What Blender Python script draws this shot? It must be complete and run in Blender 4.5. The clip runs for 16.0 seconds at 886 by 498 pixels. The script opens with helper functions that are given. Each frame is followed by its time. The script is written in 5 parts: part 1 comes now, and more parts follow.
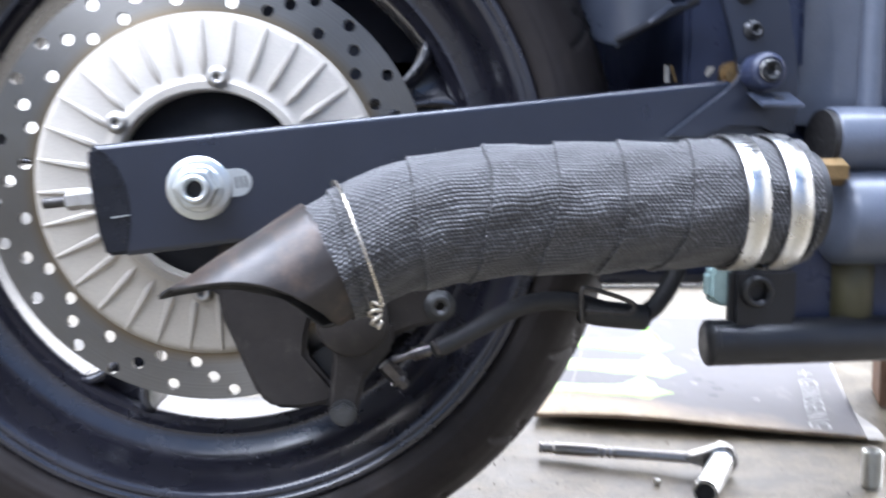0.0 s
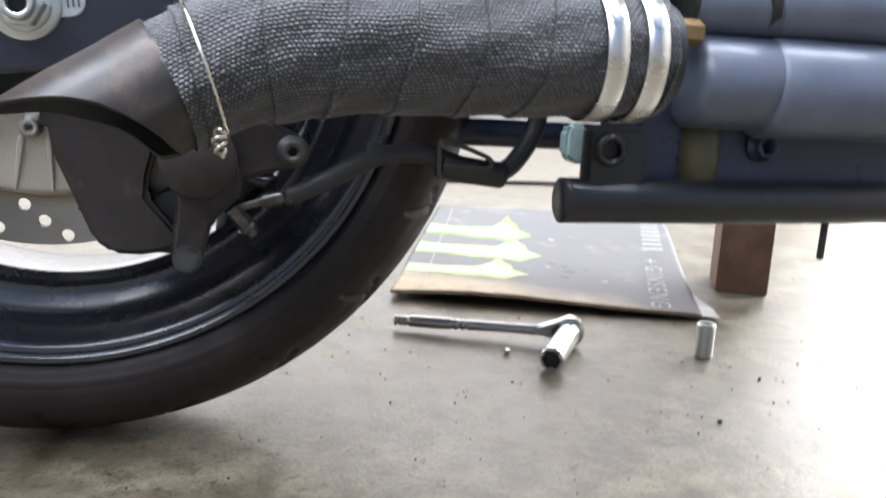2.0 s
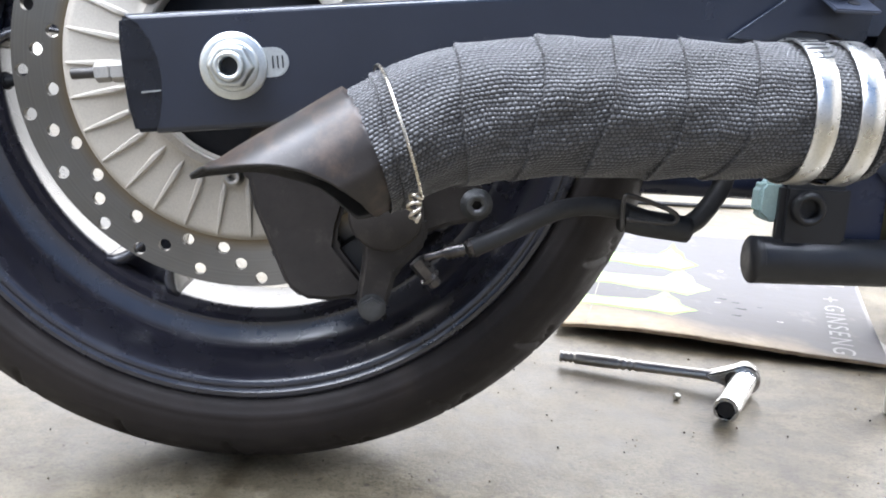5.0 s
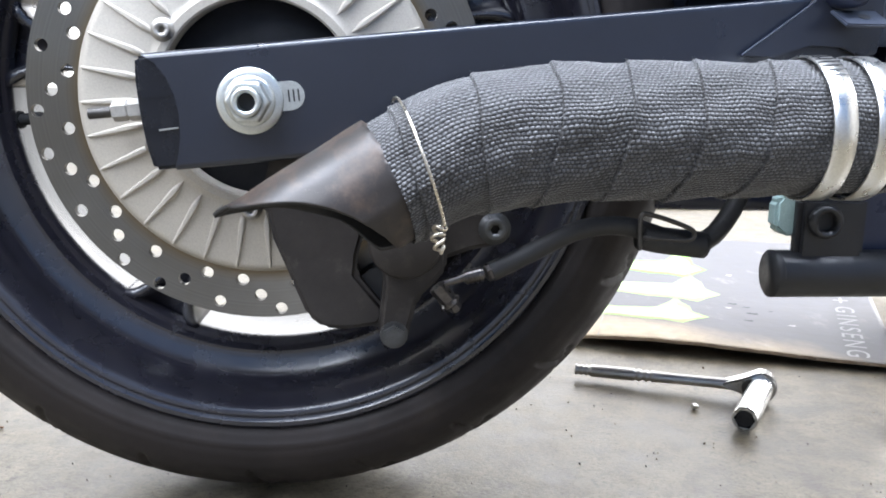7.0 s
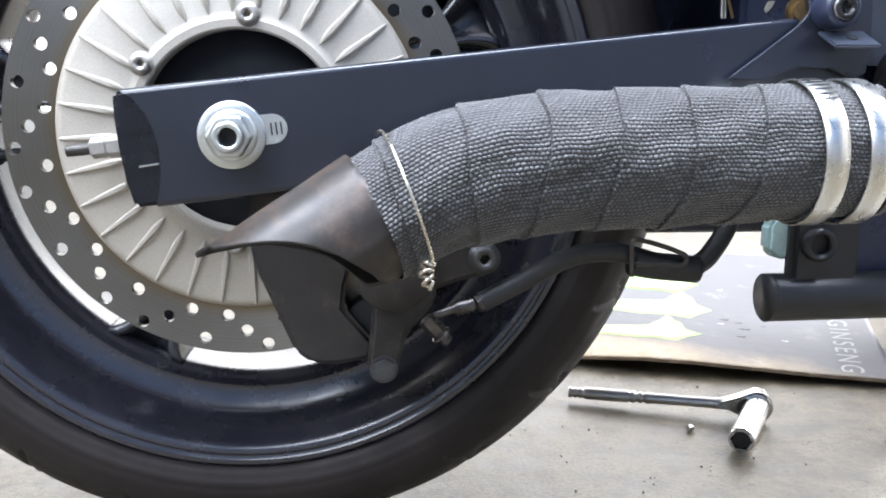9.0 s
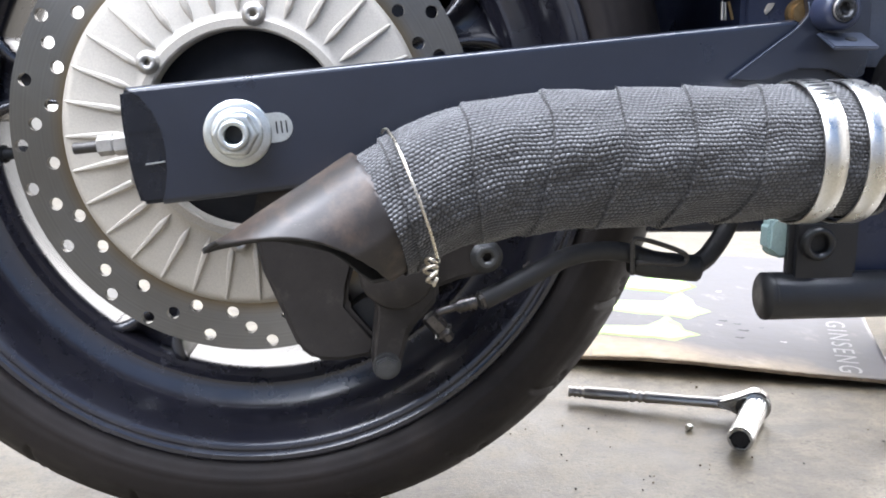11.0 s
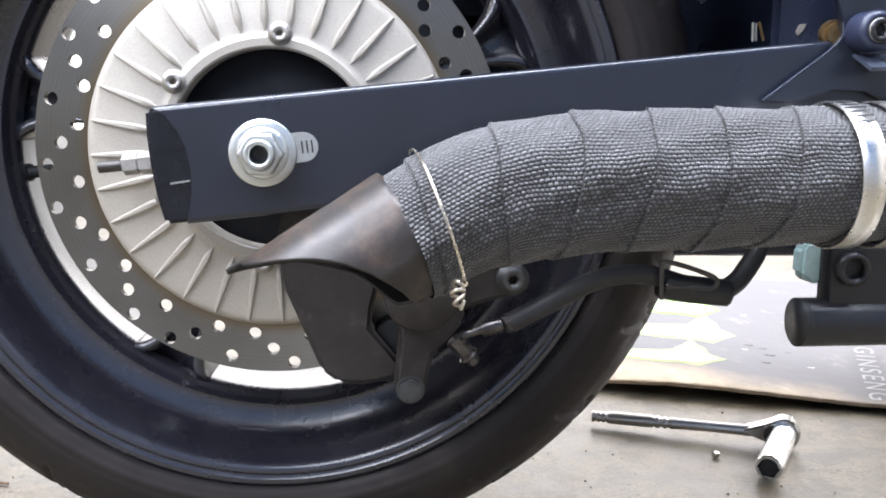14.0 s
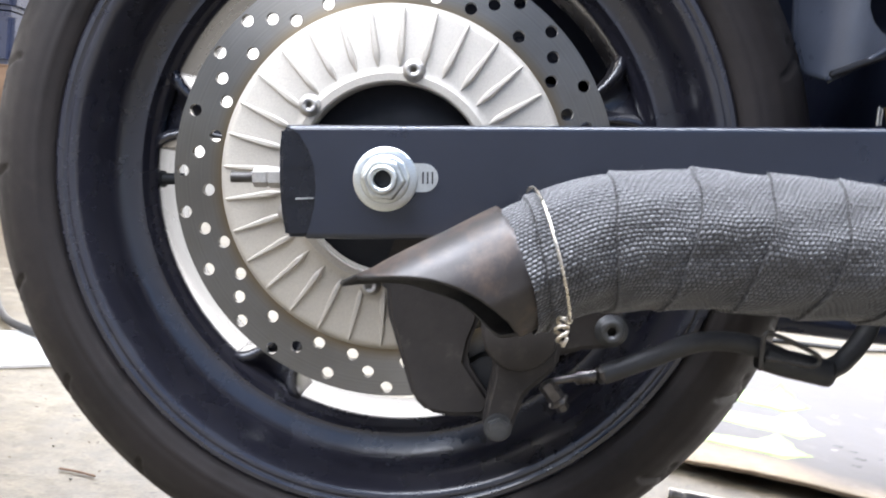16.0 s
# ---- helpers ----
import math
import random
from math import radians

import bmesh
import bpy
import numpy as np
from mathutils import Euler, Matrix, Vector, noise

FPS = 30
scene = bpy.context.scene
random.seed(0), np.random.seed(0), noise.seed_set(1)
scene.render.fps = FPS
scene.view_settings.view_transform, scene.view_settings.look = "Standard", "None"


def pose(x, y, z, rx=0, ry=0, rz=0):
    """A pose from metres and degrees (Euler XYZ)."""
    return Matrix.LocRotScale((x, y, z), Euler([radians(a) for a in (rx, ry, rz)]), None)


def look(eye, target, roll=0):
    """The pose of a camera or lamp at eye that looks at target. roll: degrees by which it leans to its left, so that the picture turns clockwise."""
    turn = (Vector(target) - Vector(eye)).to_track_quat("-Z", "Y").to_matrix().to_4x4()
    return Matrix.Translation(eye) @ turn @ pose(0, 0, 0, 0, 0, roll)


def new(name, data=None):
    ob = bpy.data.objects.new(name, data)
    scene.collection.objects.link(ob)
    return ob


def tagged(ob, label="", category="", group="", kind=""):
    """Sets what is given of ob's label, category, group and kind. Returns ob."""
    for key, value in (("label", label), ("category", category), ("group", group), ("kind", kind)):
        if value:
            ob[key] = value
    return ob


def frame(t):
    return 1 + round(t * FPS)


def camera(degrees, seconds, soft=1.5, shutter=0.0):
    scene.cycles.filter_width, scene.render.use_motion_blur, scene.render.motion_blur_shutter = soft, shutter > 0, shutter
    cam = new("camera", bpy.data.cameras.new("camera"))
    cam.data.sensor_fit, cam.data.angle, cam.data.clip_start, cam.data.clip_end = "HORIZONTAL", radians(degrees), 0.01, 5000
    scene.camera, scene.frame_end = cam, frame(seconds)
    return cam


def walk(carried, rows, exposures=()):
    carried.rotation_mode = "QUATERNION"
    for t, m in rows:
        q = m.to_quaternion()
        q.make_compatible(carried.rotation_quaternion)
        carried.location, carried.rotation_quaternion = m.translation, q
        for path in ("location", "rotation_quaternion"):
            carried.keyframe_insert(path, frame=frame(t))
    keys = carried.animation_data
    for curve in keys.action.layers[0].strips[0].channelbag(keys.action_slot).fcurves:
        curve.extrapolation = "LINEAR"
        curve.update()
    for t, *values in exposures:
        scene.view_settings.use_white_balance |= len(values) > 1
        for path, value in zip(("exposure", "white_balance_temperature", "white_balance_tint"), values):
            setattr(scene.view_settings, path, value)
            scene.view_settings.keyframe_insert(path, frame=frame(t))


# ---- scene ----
cam = camera(53.68, 16.0, soft=1.8, shutter=0.9)
PATH = [
    (0, (0.08776, -0.68787, 0.31669), (0.30362, 1.29004, 0.11352), -0.130),
    (0.033, (0.08749, -0.68911, 0.31505), (0.29535, 1.29056, 0.12178), 0.132),
    (0.1, (0.08696, -0.6916, 0.31176), (0.2788, 1.29161, 0.13829), 0.655),
    (0.2, (0.08641, -0.69504, 0.30772), (0.26727, 1.29197, 0.16968), 0.757),
    (0.3, (0.08626, -0.69761, 0.30325), (0.25733, 1.29171, 0.18766), 2.252),
    (0.4, (0.08597, -0.69978, 0.29904), (0.22656, 1.29266, 0.19699), 3.332),
    (0.5, (0.08544, -0.70212, 0.2954), (0.25646, 1.28602, 0.16104), 2.912),
    (0.6, (0.08395, -0.70248, 0.29574), (0.26223, 1.28139, 0.11557), 2.703),
    (0.7, (0.08198, -0.70181, 0.29606), (0.26398, 1.27948, 0.09271), 2.102),
    (0.8, (0.08023, -0.7007, 0.29558), (0.28117, 1.27476, 0.05647), 2.776),
    (0.9, (0.07842, -0.69992, 0.29588), (0.31092, 1.26883, 0.03133), 2.640),
    (1, (0.07652, -0.69834, 0.29622), (0.30545, 1.27026, 0.02756), 2.635),
    (1.1, (0.07877, -0.6967, 0.29376), (0.29113, 1.27281, 0.01821), 3.565),
    (1.2, (0.08171, -0.69352, 0.2918), (0.31623, 1.27159, 0.00313), 3.737),
    (1.3, (0.08489, -0.69034, 0.29001), (0.37749, 1.26647, -0.00202), 3.650),
    (1.4, (0.08688, -0.68772, 0.28859), (0.43884, 1.25833, -0.00975), 3.524),
    (1.5, (0.08934, -0.68427, 0.28784), (0.4675, 1.2565, -0.01283), 3.541),
    (1.6, (0.09067, -0.68435, 0.28543), (0.5141, 1.24438, -0.0319), 3.614),
    (1.7, (0.09252, -0.68347, 0.28384), (0.5492, 1.23311, -0.05991), 3.664),
    (1.8, (0.09406, -0.68274, 0.28243), (0.56746, 1.22594, -0.08203), 3.819),
    (1.9, (0.09523, -0.68202, 0.28061), (0.59538, 1.21525, -0.10699), 4.155),
    (2, (0.09672, -0.68002, 0.27983), (0.61172, 1.20867, -0.12958), 3.189),
    (2.1, (0.09559, -0.68006, 0.28253), (0.60586, 1.20517, -0.1482), 2.957),
    (2.2, (0.09378, -0.6805, 0.28626), (0.57814, 1.20169, -0.18574), 2.376),
    (2.3, (0.0941, -0.67958, 0.28787), (0.54342, 1.19679, -0.23874), 1.022),
    (2.4, (0.09266, -0.67974, 0.29157), (0.48924, 1.19917, -0.26736), -0.673),
    (2.5, (0.09219, -0.67839, 0.29502), (0.49374, 1.20541, -0.24354), -0.776),
    (2.6, (0.09225, -0.67613, 0.29748), (0.4492, 1.21587, -0.24376), -1.435),
    (2.7, (0.09192, -0.67313, 0.30142), (0.40295, 1.21463, -0.28134), -1.985),
    (2.8, (0.09254, -0.6699, 0.30428), (0.39161, 1.20609, -0.32119), -2.756),
    (2.9, (0.09336, -0.66697, 0.30651), (0.38077, 1.22529, -0.2738), -1.764),
    (2.967, (0.09363, -0.6629, 0.3099), (0.38059, 1.24757, -0.20756), -1.430),
    (3.033, (0.09363, -0.6629, 0.3099), (0.38059, 1.24757, -0.20756), -1.430),
    (3.1, (0.09341, -0.66189, 0.30985), (0.37264, 1.25743, -0.17824), -0.921),
    (3.2, (0.09221, -0.66033, 0.31095), (0.38143, 1.27454, -0.10453), 0.298),
    (3.3, (0.0916, -0.65901, 0.31131), (0.39357, 1.28353, -0.05662), 1.179),
    (3.4, (0.0906, -0.65757, 0.3124), (0.39035, 1.294, -0.0062), 2.299),
    (3.5, (0.08895, -0.65631, 0.31511), (0.36846, 1.30536, 0.0436), 2.790),
    (3.6, (0.08688, -0.65922, 0.31552), (0.33949, 1.30861, 0.06293), 2.871),
    (3.7, (0.08505, -0.66132, 0.31661), (0.26611, 1.31497, 0.06867), 3.652),
    (3.8, (0.08412, -0.66312, 0.31723), (0.25017, 1.31353, 0.0617), 4.057),
    (3.9, (0.08296, -0.66553, 0.31857), (0.24882, 1.3055, 0.02269), 3.193),
    (4, (0.08186, -0.66589, 0.32032), (0.22863, 1.30003, -0.01676), 3.380),
    (4.1, (0.0818, -0.66665, 0.31557), (0.24391, 1.27605, -0.13124), 3.586),
    (4.2, (0.0797, -0.66897, 0.31407), (0.2261, 1.26246, -0.18408), 4.631),
    (4.3, (0.08032, -0.66893, 0.31081), (0.22974, 1.2622, -0.18758), 4.350),
    (4.4, (0.07992, -0.66809, 0.30852), (0.23145, 1.26608, -0.17732), 4.332),
    (4.5, (0.07925, -0.66929, 0.30615), (0.23336, 1.27267, -0.14666), 3.999),
    (4.6, (0.07918, -0.66997, 0.30614), (0.23809, 1.27452, -0.13398), 4.024),
    (4.7, (0.07904, -0.66961, 0.30633), (0.24425, 1.27848, -0.11516), 3.742),
    (7, (0.0656, -0.66718, 0.31904), (0.24237, 1.28466, -0.07976), 1.066),
    (7.5, (0.06527, -0.66647, 0.3205), (0.23946, 1.28448, -0.08378), 1.483),
    (8, (0.06783, -0.66023, 0.31984), (0.25517, 1.28904, -0.08662), 1.090),
    (8.5, (0.06688, -0.65861, 0.32251), (0.25507, 1.2942, -0.06622), 0.491),
    (9, (0.06705, -0.65547, 0.32706), (0.26817, 1.30047, -0.03882), -0.080),
    (9.5, (0.06872, -0.65307, 0.327), (0.29387, 1.30007, -0.03981), -0.257),
    (12, (0.06066, -0.66527, 0.32432), (0.25113, 1.29647, -0.01526), 0.293),
    (12.5, (0.06035, -0.65676, 0.32423), (0.2486, 1.30852, 0.00447), 0.249),
    (13, (0.05832, -0.65568, 0.3252), (0.23711, 1.3114, 0.01115), 0.305),
    (13.5, (0.05969, -0.65454, 0.32556), (0.22688, 1.31296, 0.00779), 0.272),
    (14, (0.06028, -0.65286, 0.32511), (0.22359, 1.31535, 0.0097), 0.370),
    (14.5, (0.05907, -0.65243, 0.32417), (0.22994, 1.31643, 0.01693), 0.562),
    (15, (0.05855, -0.64976, 0.32106), (0.23612, 1.32264, 0.0416), 1.390),
    (15.1, (0.05767, -0.65345, 0.31749), (0.23316, 1.32087, 0.0505), 1.593),
    (15.2, (0.05585, -0.65784, 0.31557), (0.22712, 1.31907, 0.06554), 2.847),
    (15.3, (0.05487, -0.66185, 0.31295), (0.16463, 1.32184, 0.08292), 3.752),
    (15.4, (0.05386, -0.66542, 0.30978), (0.13431, 1.32119, 0.09317), 4.046),
    (15.5, (0.05186, -0.66952, 0.30811), (0.08038, 1.31936, 0.09942), 5.076),
    (15.6, (0.05018, -0.66948, 0.30791), (0.03566, 1.31933, 0.09721), 5.942),
    (15.7, (0.04928, -0.66898, 0.3075), (0.01412, 1.32065, 0.10712), 6.384),
    (15.8, (0.04877, -0.66834, 0.3074), (-0.00508, 1.32165, 0.1149), 6.146),
    (15.9, (0.04806, -0.66765, 0.30717), (0.00425, 1.3237, 0.1266), 5.982),
    (16, (0.04653, -0.6672, 0.30785), (0.01404, 1.325, 0.1344), 6.424),
]
EXPOSURE = [(0.0, 0.02, 5850, 14), (1.0, -0.18, 6100, 14), (1.5, -0.33, 6200, 12), (2.0, -0.42, 6250, 12), (2.5, -0.74, 6450, 10), (3.0, -0.74, 6400, 11), (3.5, -0.14, 6150, 11), (4.5, -0.05, 6150, 12), (7.0, -0.12, 6100, 11), (9.5, -0.06, 6100, 11), (12.0, -0.06, 6300, 14), (15.0, 0.02, 6300, 13), (15.5, 0.08, 6200, 12), (16.0, 0.05, 6300, 13)]
walk(cam, [(t, look(eye, target, roll)) for t, eye, target, roll in PATH], EXPOSURE)

# ---- world and light ----
world = bpy.data.worlds.new("sky")
scene.world = world
world.use_nodes = True
wn = world.node_tree
sky = wn.nodes.new("ShaderNodeTexSky")
sky.sky_type, sky.sun_disc = "NISHITA", False
sky.sun_elevation, sky.sun_rotation = radians(50), radians(20)
wn.links.new(sky.outputs[0], wn.nodes["Background"].inputs[0])
wn.nodes["Background"].inputs[1].default_value = 0.285


def area(name, m, sx, sy, watts, colour):
    data = bpy.data.lights.new(name, "AREA")
    data.shape, data.size, data.size_y, data.energy, data.color = "RECTANGLE", sx, sy, watts, colour
    ob = new(name, data)
    ob.matrix_world = m
    return ob


# daylight through the shelter's open front, top and rear
area("daylight_front", look((-1.45, -1.6, 2.2), (-0.25, -0.55, 0.0)), 2.4, 1.2, 122, (0.93, 0.955, 1.0))
area("daylight_above", look((0.05, -0.38, 2.48), (0.05, -0.38, 0.3)), 3.4, 0.8, 292, (0.868, 0.92, 1.0))
area("daylight_rear", look((-0.4, 3.1, 1.7), (-0.4, 0.9, 0.0)), 5.0, 1.6, 132, (1.0, 0.955, 0.90))
# unseen fill lamp, added to brighten the floor at the right rear
area("side_fill", look((2.72, 1.15, 1.15), (0.9, 0.50, 0.0)), 2.1, 2.0, 300, (1.0, 0.965, 0.92))


# ---- materials ----
def nodes(name):
    m = bpy.data.materials.new(name)
    m.use_nodes = True
    return m, m.node_tree, m.node_tree.nodes["Principled BSDF"]


def noise_tex(nt, scale, detail=4.0, rough=0.6, stretch=None, coord="Object"):
    tc = nt.nodes.new("ShaderNodeTexCoord")
    n = nt.nodes.new("ShaderNodeTexNoise")
    n.inputs["Scale"].default_value, n.inputs["Detail"].default_value, n.inputs["Roughness"].default_value = scale, detail, rough
    if stretch:
        mp = nt.nodes.new("ShaderNodeMapping")
        mp.inputs["Scale"].default_value = stretch
        nt.links.new(tc.outputs[coord], mp.inputs[0])
        nt.links.new(mp.outputs[0], n.inputs["Vector"])
    else:
        nt.links.new(tc.outputs[coord], n.inputs["Vector"])
    return n


def ramp(nt, src, stops):
    r = nt.nodes.new("ShaderNodeValToRGB")
    el = r.color_ramp.elements
    while len(el) < len(stops):
        el.new(0.5)
    for e, (p, c) in zip(el, stops):
        e.position, e.color = p, (*c, 1) if len(c) == 3 else c
    nt.links.new(src, r.inputs[0])
    return r


def mix(nt, kind, fac, a, b):
    m = nt.nodes.new("ShaderNodeMix")
    m.data_type, m.blend_type = "RGBA", kind
    for sock, v in ((m.inputs[0], fac), (m.inputs[6], a), (m.inputs[7], b)):
        if hasattr(v, "is_output"):
            nt.links.new(v, sock)
        else:
            sock.default_value = v if not isinstance(v, tuple) else (*v, 1)
    return m.outputs[2]


def bump(nt, bsdf, src, strength, distance):
    b = nt.nodes.new("ShaderNodeBump")
    b.inputs["Strength"].default_value, b.inputs["Distance"].default_value = strength, distance
    nt.links.new(src, b.inputs["Height"])
    if bsdf.inputs["Normal"].links:
        nt.links.new(bsdf.inputs["Normal"].links[0].from_socket, b.inputs["Normal"])
    nt.links.new(b.outputs[0], bsdf.inputs["Normal"])


def surface(name, base, rough, metal=0.0, var=0.25, big=18.0, fine=400.0, rvar=0.12, relief=0.0002, strength=0.35, dust=None, dust_at=0.62, spec=0.5, coat=0.0):
    """A worn surface: base colour varied at two scales, uneven gloss, fine relief and, where given, patches of dust."""
    m, nt, b = nodes(name)
    n1, n2 = noise_tex(nt, big, 5), noise_tex(nt, fine, 3)
    lo = tuple(max(0, c * (1 - var)) for c in base)
    hi = tuple(min(1, c * (1 + var)) for c in base)
    col = ramp(nt, n1.outputs[0], [(0.3, lo), (0.7, hi)]).outputs[0]
    col = mix(nt, "MULTIPLY", 0.35, col, ramp(nt, n2.outputs[0], [(0.3, (0.6, 0.6, 0.6)), (0.65, (1, 1, 1))]).outputs[0])
    if dust:
        n3 = noise_tex(nt, big * 2.3, 8, 0.7)
        col = mix(nt, "MIX", ramp(nt, n3.outputs[0], [(dust_at, (0, 0, 0)), (min(dust_at + 0.16, 1), (0.75, 0.75, 0.75))]).outputs[0], col, dust)
    nt.links.new(col, b.inputs["Base Color"])
    rr = nt.nodes.new("ShaderNodeMapRange")
    rr.inputs["To Min"].default_value, rr.inputs["To Max"].default_value = max(0.03, rough - rvar), min(1, rough + rvar)
    rr.inputs["From Min"].default_value, rr.inputs["From Max"].default_value = 0.3, 0.7
    nt.links.new(noise_tex(nt, big * 3.1, 6).outputs[0], rr.inputs["Value"])
    nt.links.new(rr.outputs[0], b.inputs["Roughness"])
    b.inputs["Metallic"].default_value = metal
    b.inputs["Specular IOR Level"].default_value = spec
    b.inputs["Coat Weight"].default_value = coat
    if relief:
        bump(nt, b, n2.outputs[0], strength, relief)
    return m


rubber = surface("tyre rubber", (0.0185, 0.0148, 0.0138), 0.62, var=0.3, big=14, fine=900, relief=0.0003, dust=(0.031, 0.024, 0.020), dust_at=0.56, spec=0.28)
rim_paint = surface("black wheel paint", (0.0145, 0.0145, 0.0215), 0.27, var=0.2, big=9, fine=700, rvar=0.07, relief=0.00008, dust=(0.024, 0.021, 0.019), dust_at=0.66, spec=1.0)
arm_paint = surface("satin black frame paint", (0.010, 0.013, 0.023), 0.33, var=0.2, big=12, fine=1600, rvar=0.07, relief=0.0001, strength=0.5, spec=0.4)
cap_plastic = surface("glossy black plug", (0.006, 0.007, 0.011), 0.26, var=0.2, big=25, fine=900, rvar=0.06, relief=0.00005)
black_plastic = surface("black plastic", (0.016, 0.017, 0.019), 0.5, var=0.25, big=25, fine=900)
caliper_paint = surface("dusty black caliper", (0.026, 0.022, 0.020), 0.62, var=0.25, big=30, fine=900, dust=(0.060, 0.052, 0.045), dust_at=0.56, spec=0.35)
hose_rubber = surface("hose rubber", (0.022, 0.022, 0.023), 0.5, var=0.2, big=40, fine=900, dust=(0.07, 0.068, 0.06), dust_at=0.6)
carrier_paint = surface("silver carrier paint", (0.44, 0.405, 0.35), 0.42, metal=0.1, var=0.06, big=22, fine=900, rvar=0.06, relief=0.0002, dust=(0.42, 0.38, 0.31), dust_at=0.66)
zinc = surface("zinc plated steel", (0.66, 0.68, 0.66), 0.38, metal=1.0, var=0.12, big=60, fine=900, rvar=0.1, relief=0.0001)
chrome = surface("chrome tool steel", (0.68, 0.68, 0.67), 0.2, metal=1.0, var=0.14, big=60, fine=900, rvar=0.08, relief=0.00012)
band_steel = surface("stainless clamp band", (0.74, 0.73, 0.70), 0.30, metal=1.0, var=0.06, big=45, fine=900, rvar=0.06, relief=0.00005, dust=(0.40, 0.34, 0.24), dust_at=0.74)
wire_steel = surface("twisted steel wire", (0.66, 0.6, 0.5), 0.3, metal=1.0, var=0.2, big=90, fine=900)
dark_steel = surface("dark threaded steel", (0.075, 0.070, 0.065), 0.48, metal=0.6, var=0.2, big=90, fine=900)
pipe_paint = surface("heat stained black pipe", (0.026, 0.0215, 0.019), 0.45, metal=0.2, var=0.3, big=10, fine=900, rvar=0.08, dust=(0.100, 0.066, 0.046), dust_at=0.47)
# blue lift in this black stands in for haze over the dark parts
body_black = surface("black bodywork", (0.022, 0.028, 0.056), 0.33, var=0.3, big=8, fine=400)
grey_part = surface("grey blue casing", (0.040, 0.048, 0.070), 0.36, metal=0.2, var=0.2, big=20, fine=700)
cover_grey = surface("pale blue-grey cover", (0.085, 0.098, 0.130), 0.44, var=0.15, big=20, fine=700, coat=0.2)
trim_grey = surface("blue-grey trim plastic", (0.040, 0.047, 0.066), 0.36, var=0.15, big=20, fine=700)
brass = surface("brass fitting", (0.30, 0.205, 0.10), 0.5, metal=1.0, var=0.2, big=80, fine=900)
wood = surface("brown timber", (0.17, 0.095, 0.055), 0.7, var=0.35, big=20, fine=300, relief=0.0008)
wall_paint = surface("painted block wall", (0.62, 0.58, 0.52), 0.8, var=0.08, big=3, fine=120, relief=0.001)
reflection_paint = surface("blue-grey reflection wall", (0.29, 0.305, 0.34), 0.8, var=0.08, big=3, fine=120, relief=0.001)
black_oxide = surface("black oxide bolt", (0.030, 0.031, 0.034), 0.30, metal=0.6, var=0.2, big=90, fine=900)
worn_bolt = surface("worn dark bolt", (0.075, 0.076, 0.077), 0.42, metal=0.6, var=0.25, big=110, fine=900)
ceiling_paint = surface("ceiling boards", (0.45, 0.44, 0.42), 0.8, var=0.08, big=3, fine=120, relief=0.001)
frame_black = surface("worn black frame tube", (0.014, 0.014, 0.016), 0.40, var=0.25, big=30, fine=800, dust=(0.05, 0.045, 0.03), dust_at=0.68)
dull_bolt = surface("dull zinc bolt", (0.46, 0.44, 0.41), 0.48, metal=1.0, var=0.2, big=80, fine=900)
hub_black = surface("matt black hub", (0.008, 0.009, 0.013), 0.62, var=0.2, big=30, fine=700, spec=0.3)
olive = surface("olive casting", (0.050, 0.045, 0.020), 0.5, var=0.2, big=40, fine=700)
ferrule_steel = surface("oily steel fitting", (0.13, 0.12, 0.115), 0.34, metal=1.0, var=0.4, big=120, fine=900)
tool_steel = surface("dull handle steel", (0.60, 0.59, 0.58), 0.42, metal=1.0, var=0.1, big=60, fine=900, rvar=0.1, relief=0.00012)
crumb = surface("brown sandy crumb", (0.20, 0.155, 0.10), 0.9, var=0.4, big=90, fine=900)
teal = surface("pale teal cap", (0.30, 0.41, 0.40), 0.4, var=0.2, big=50, fine=700)


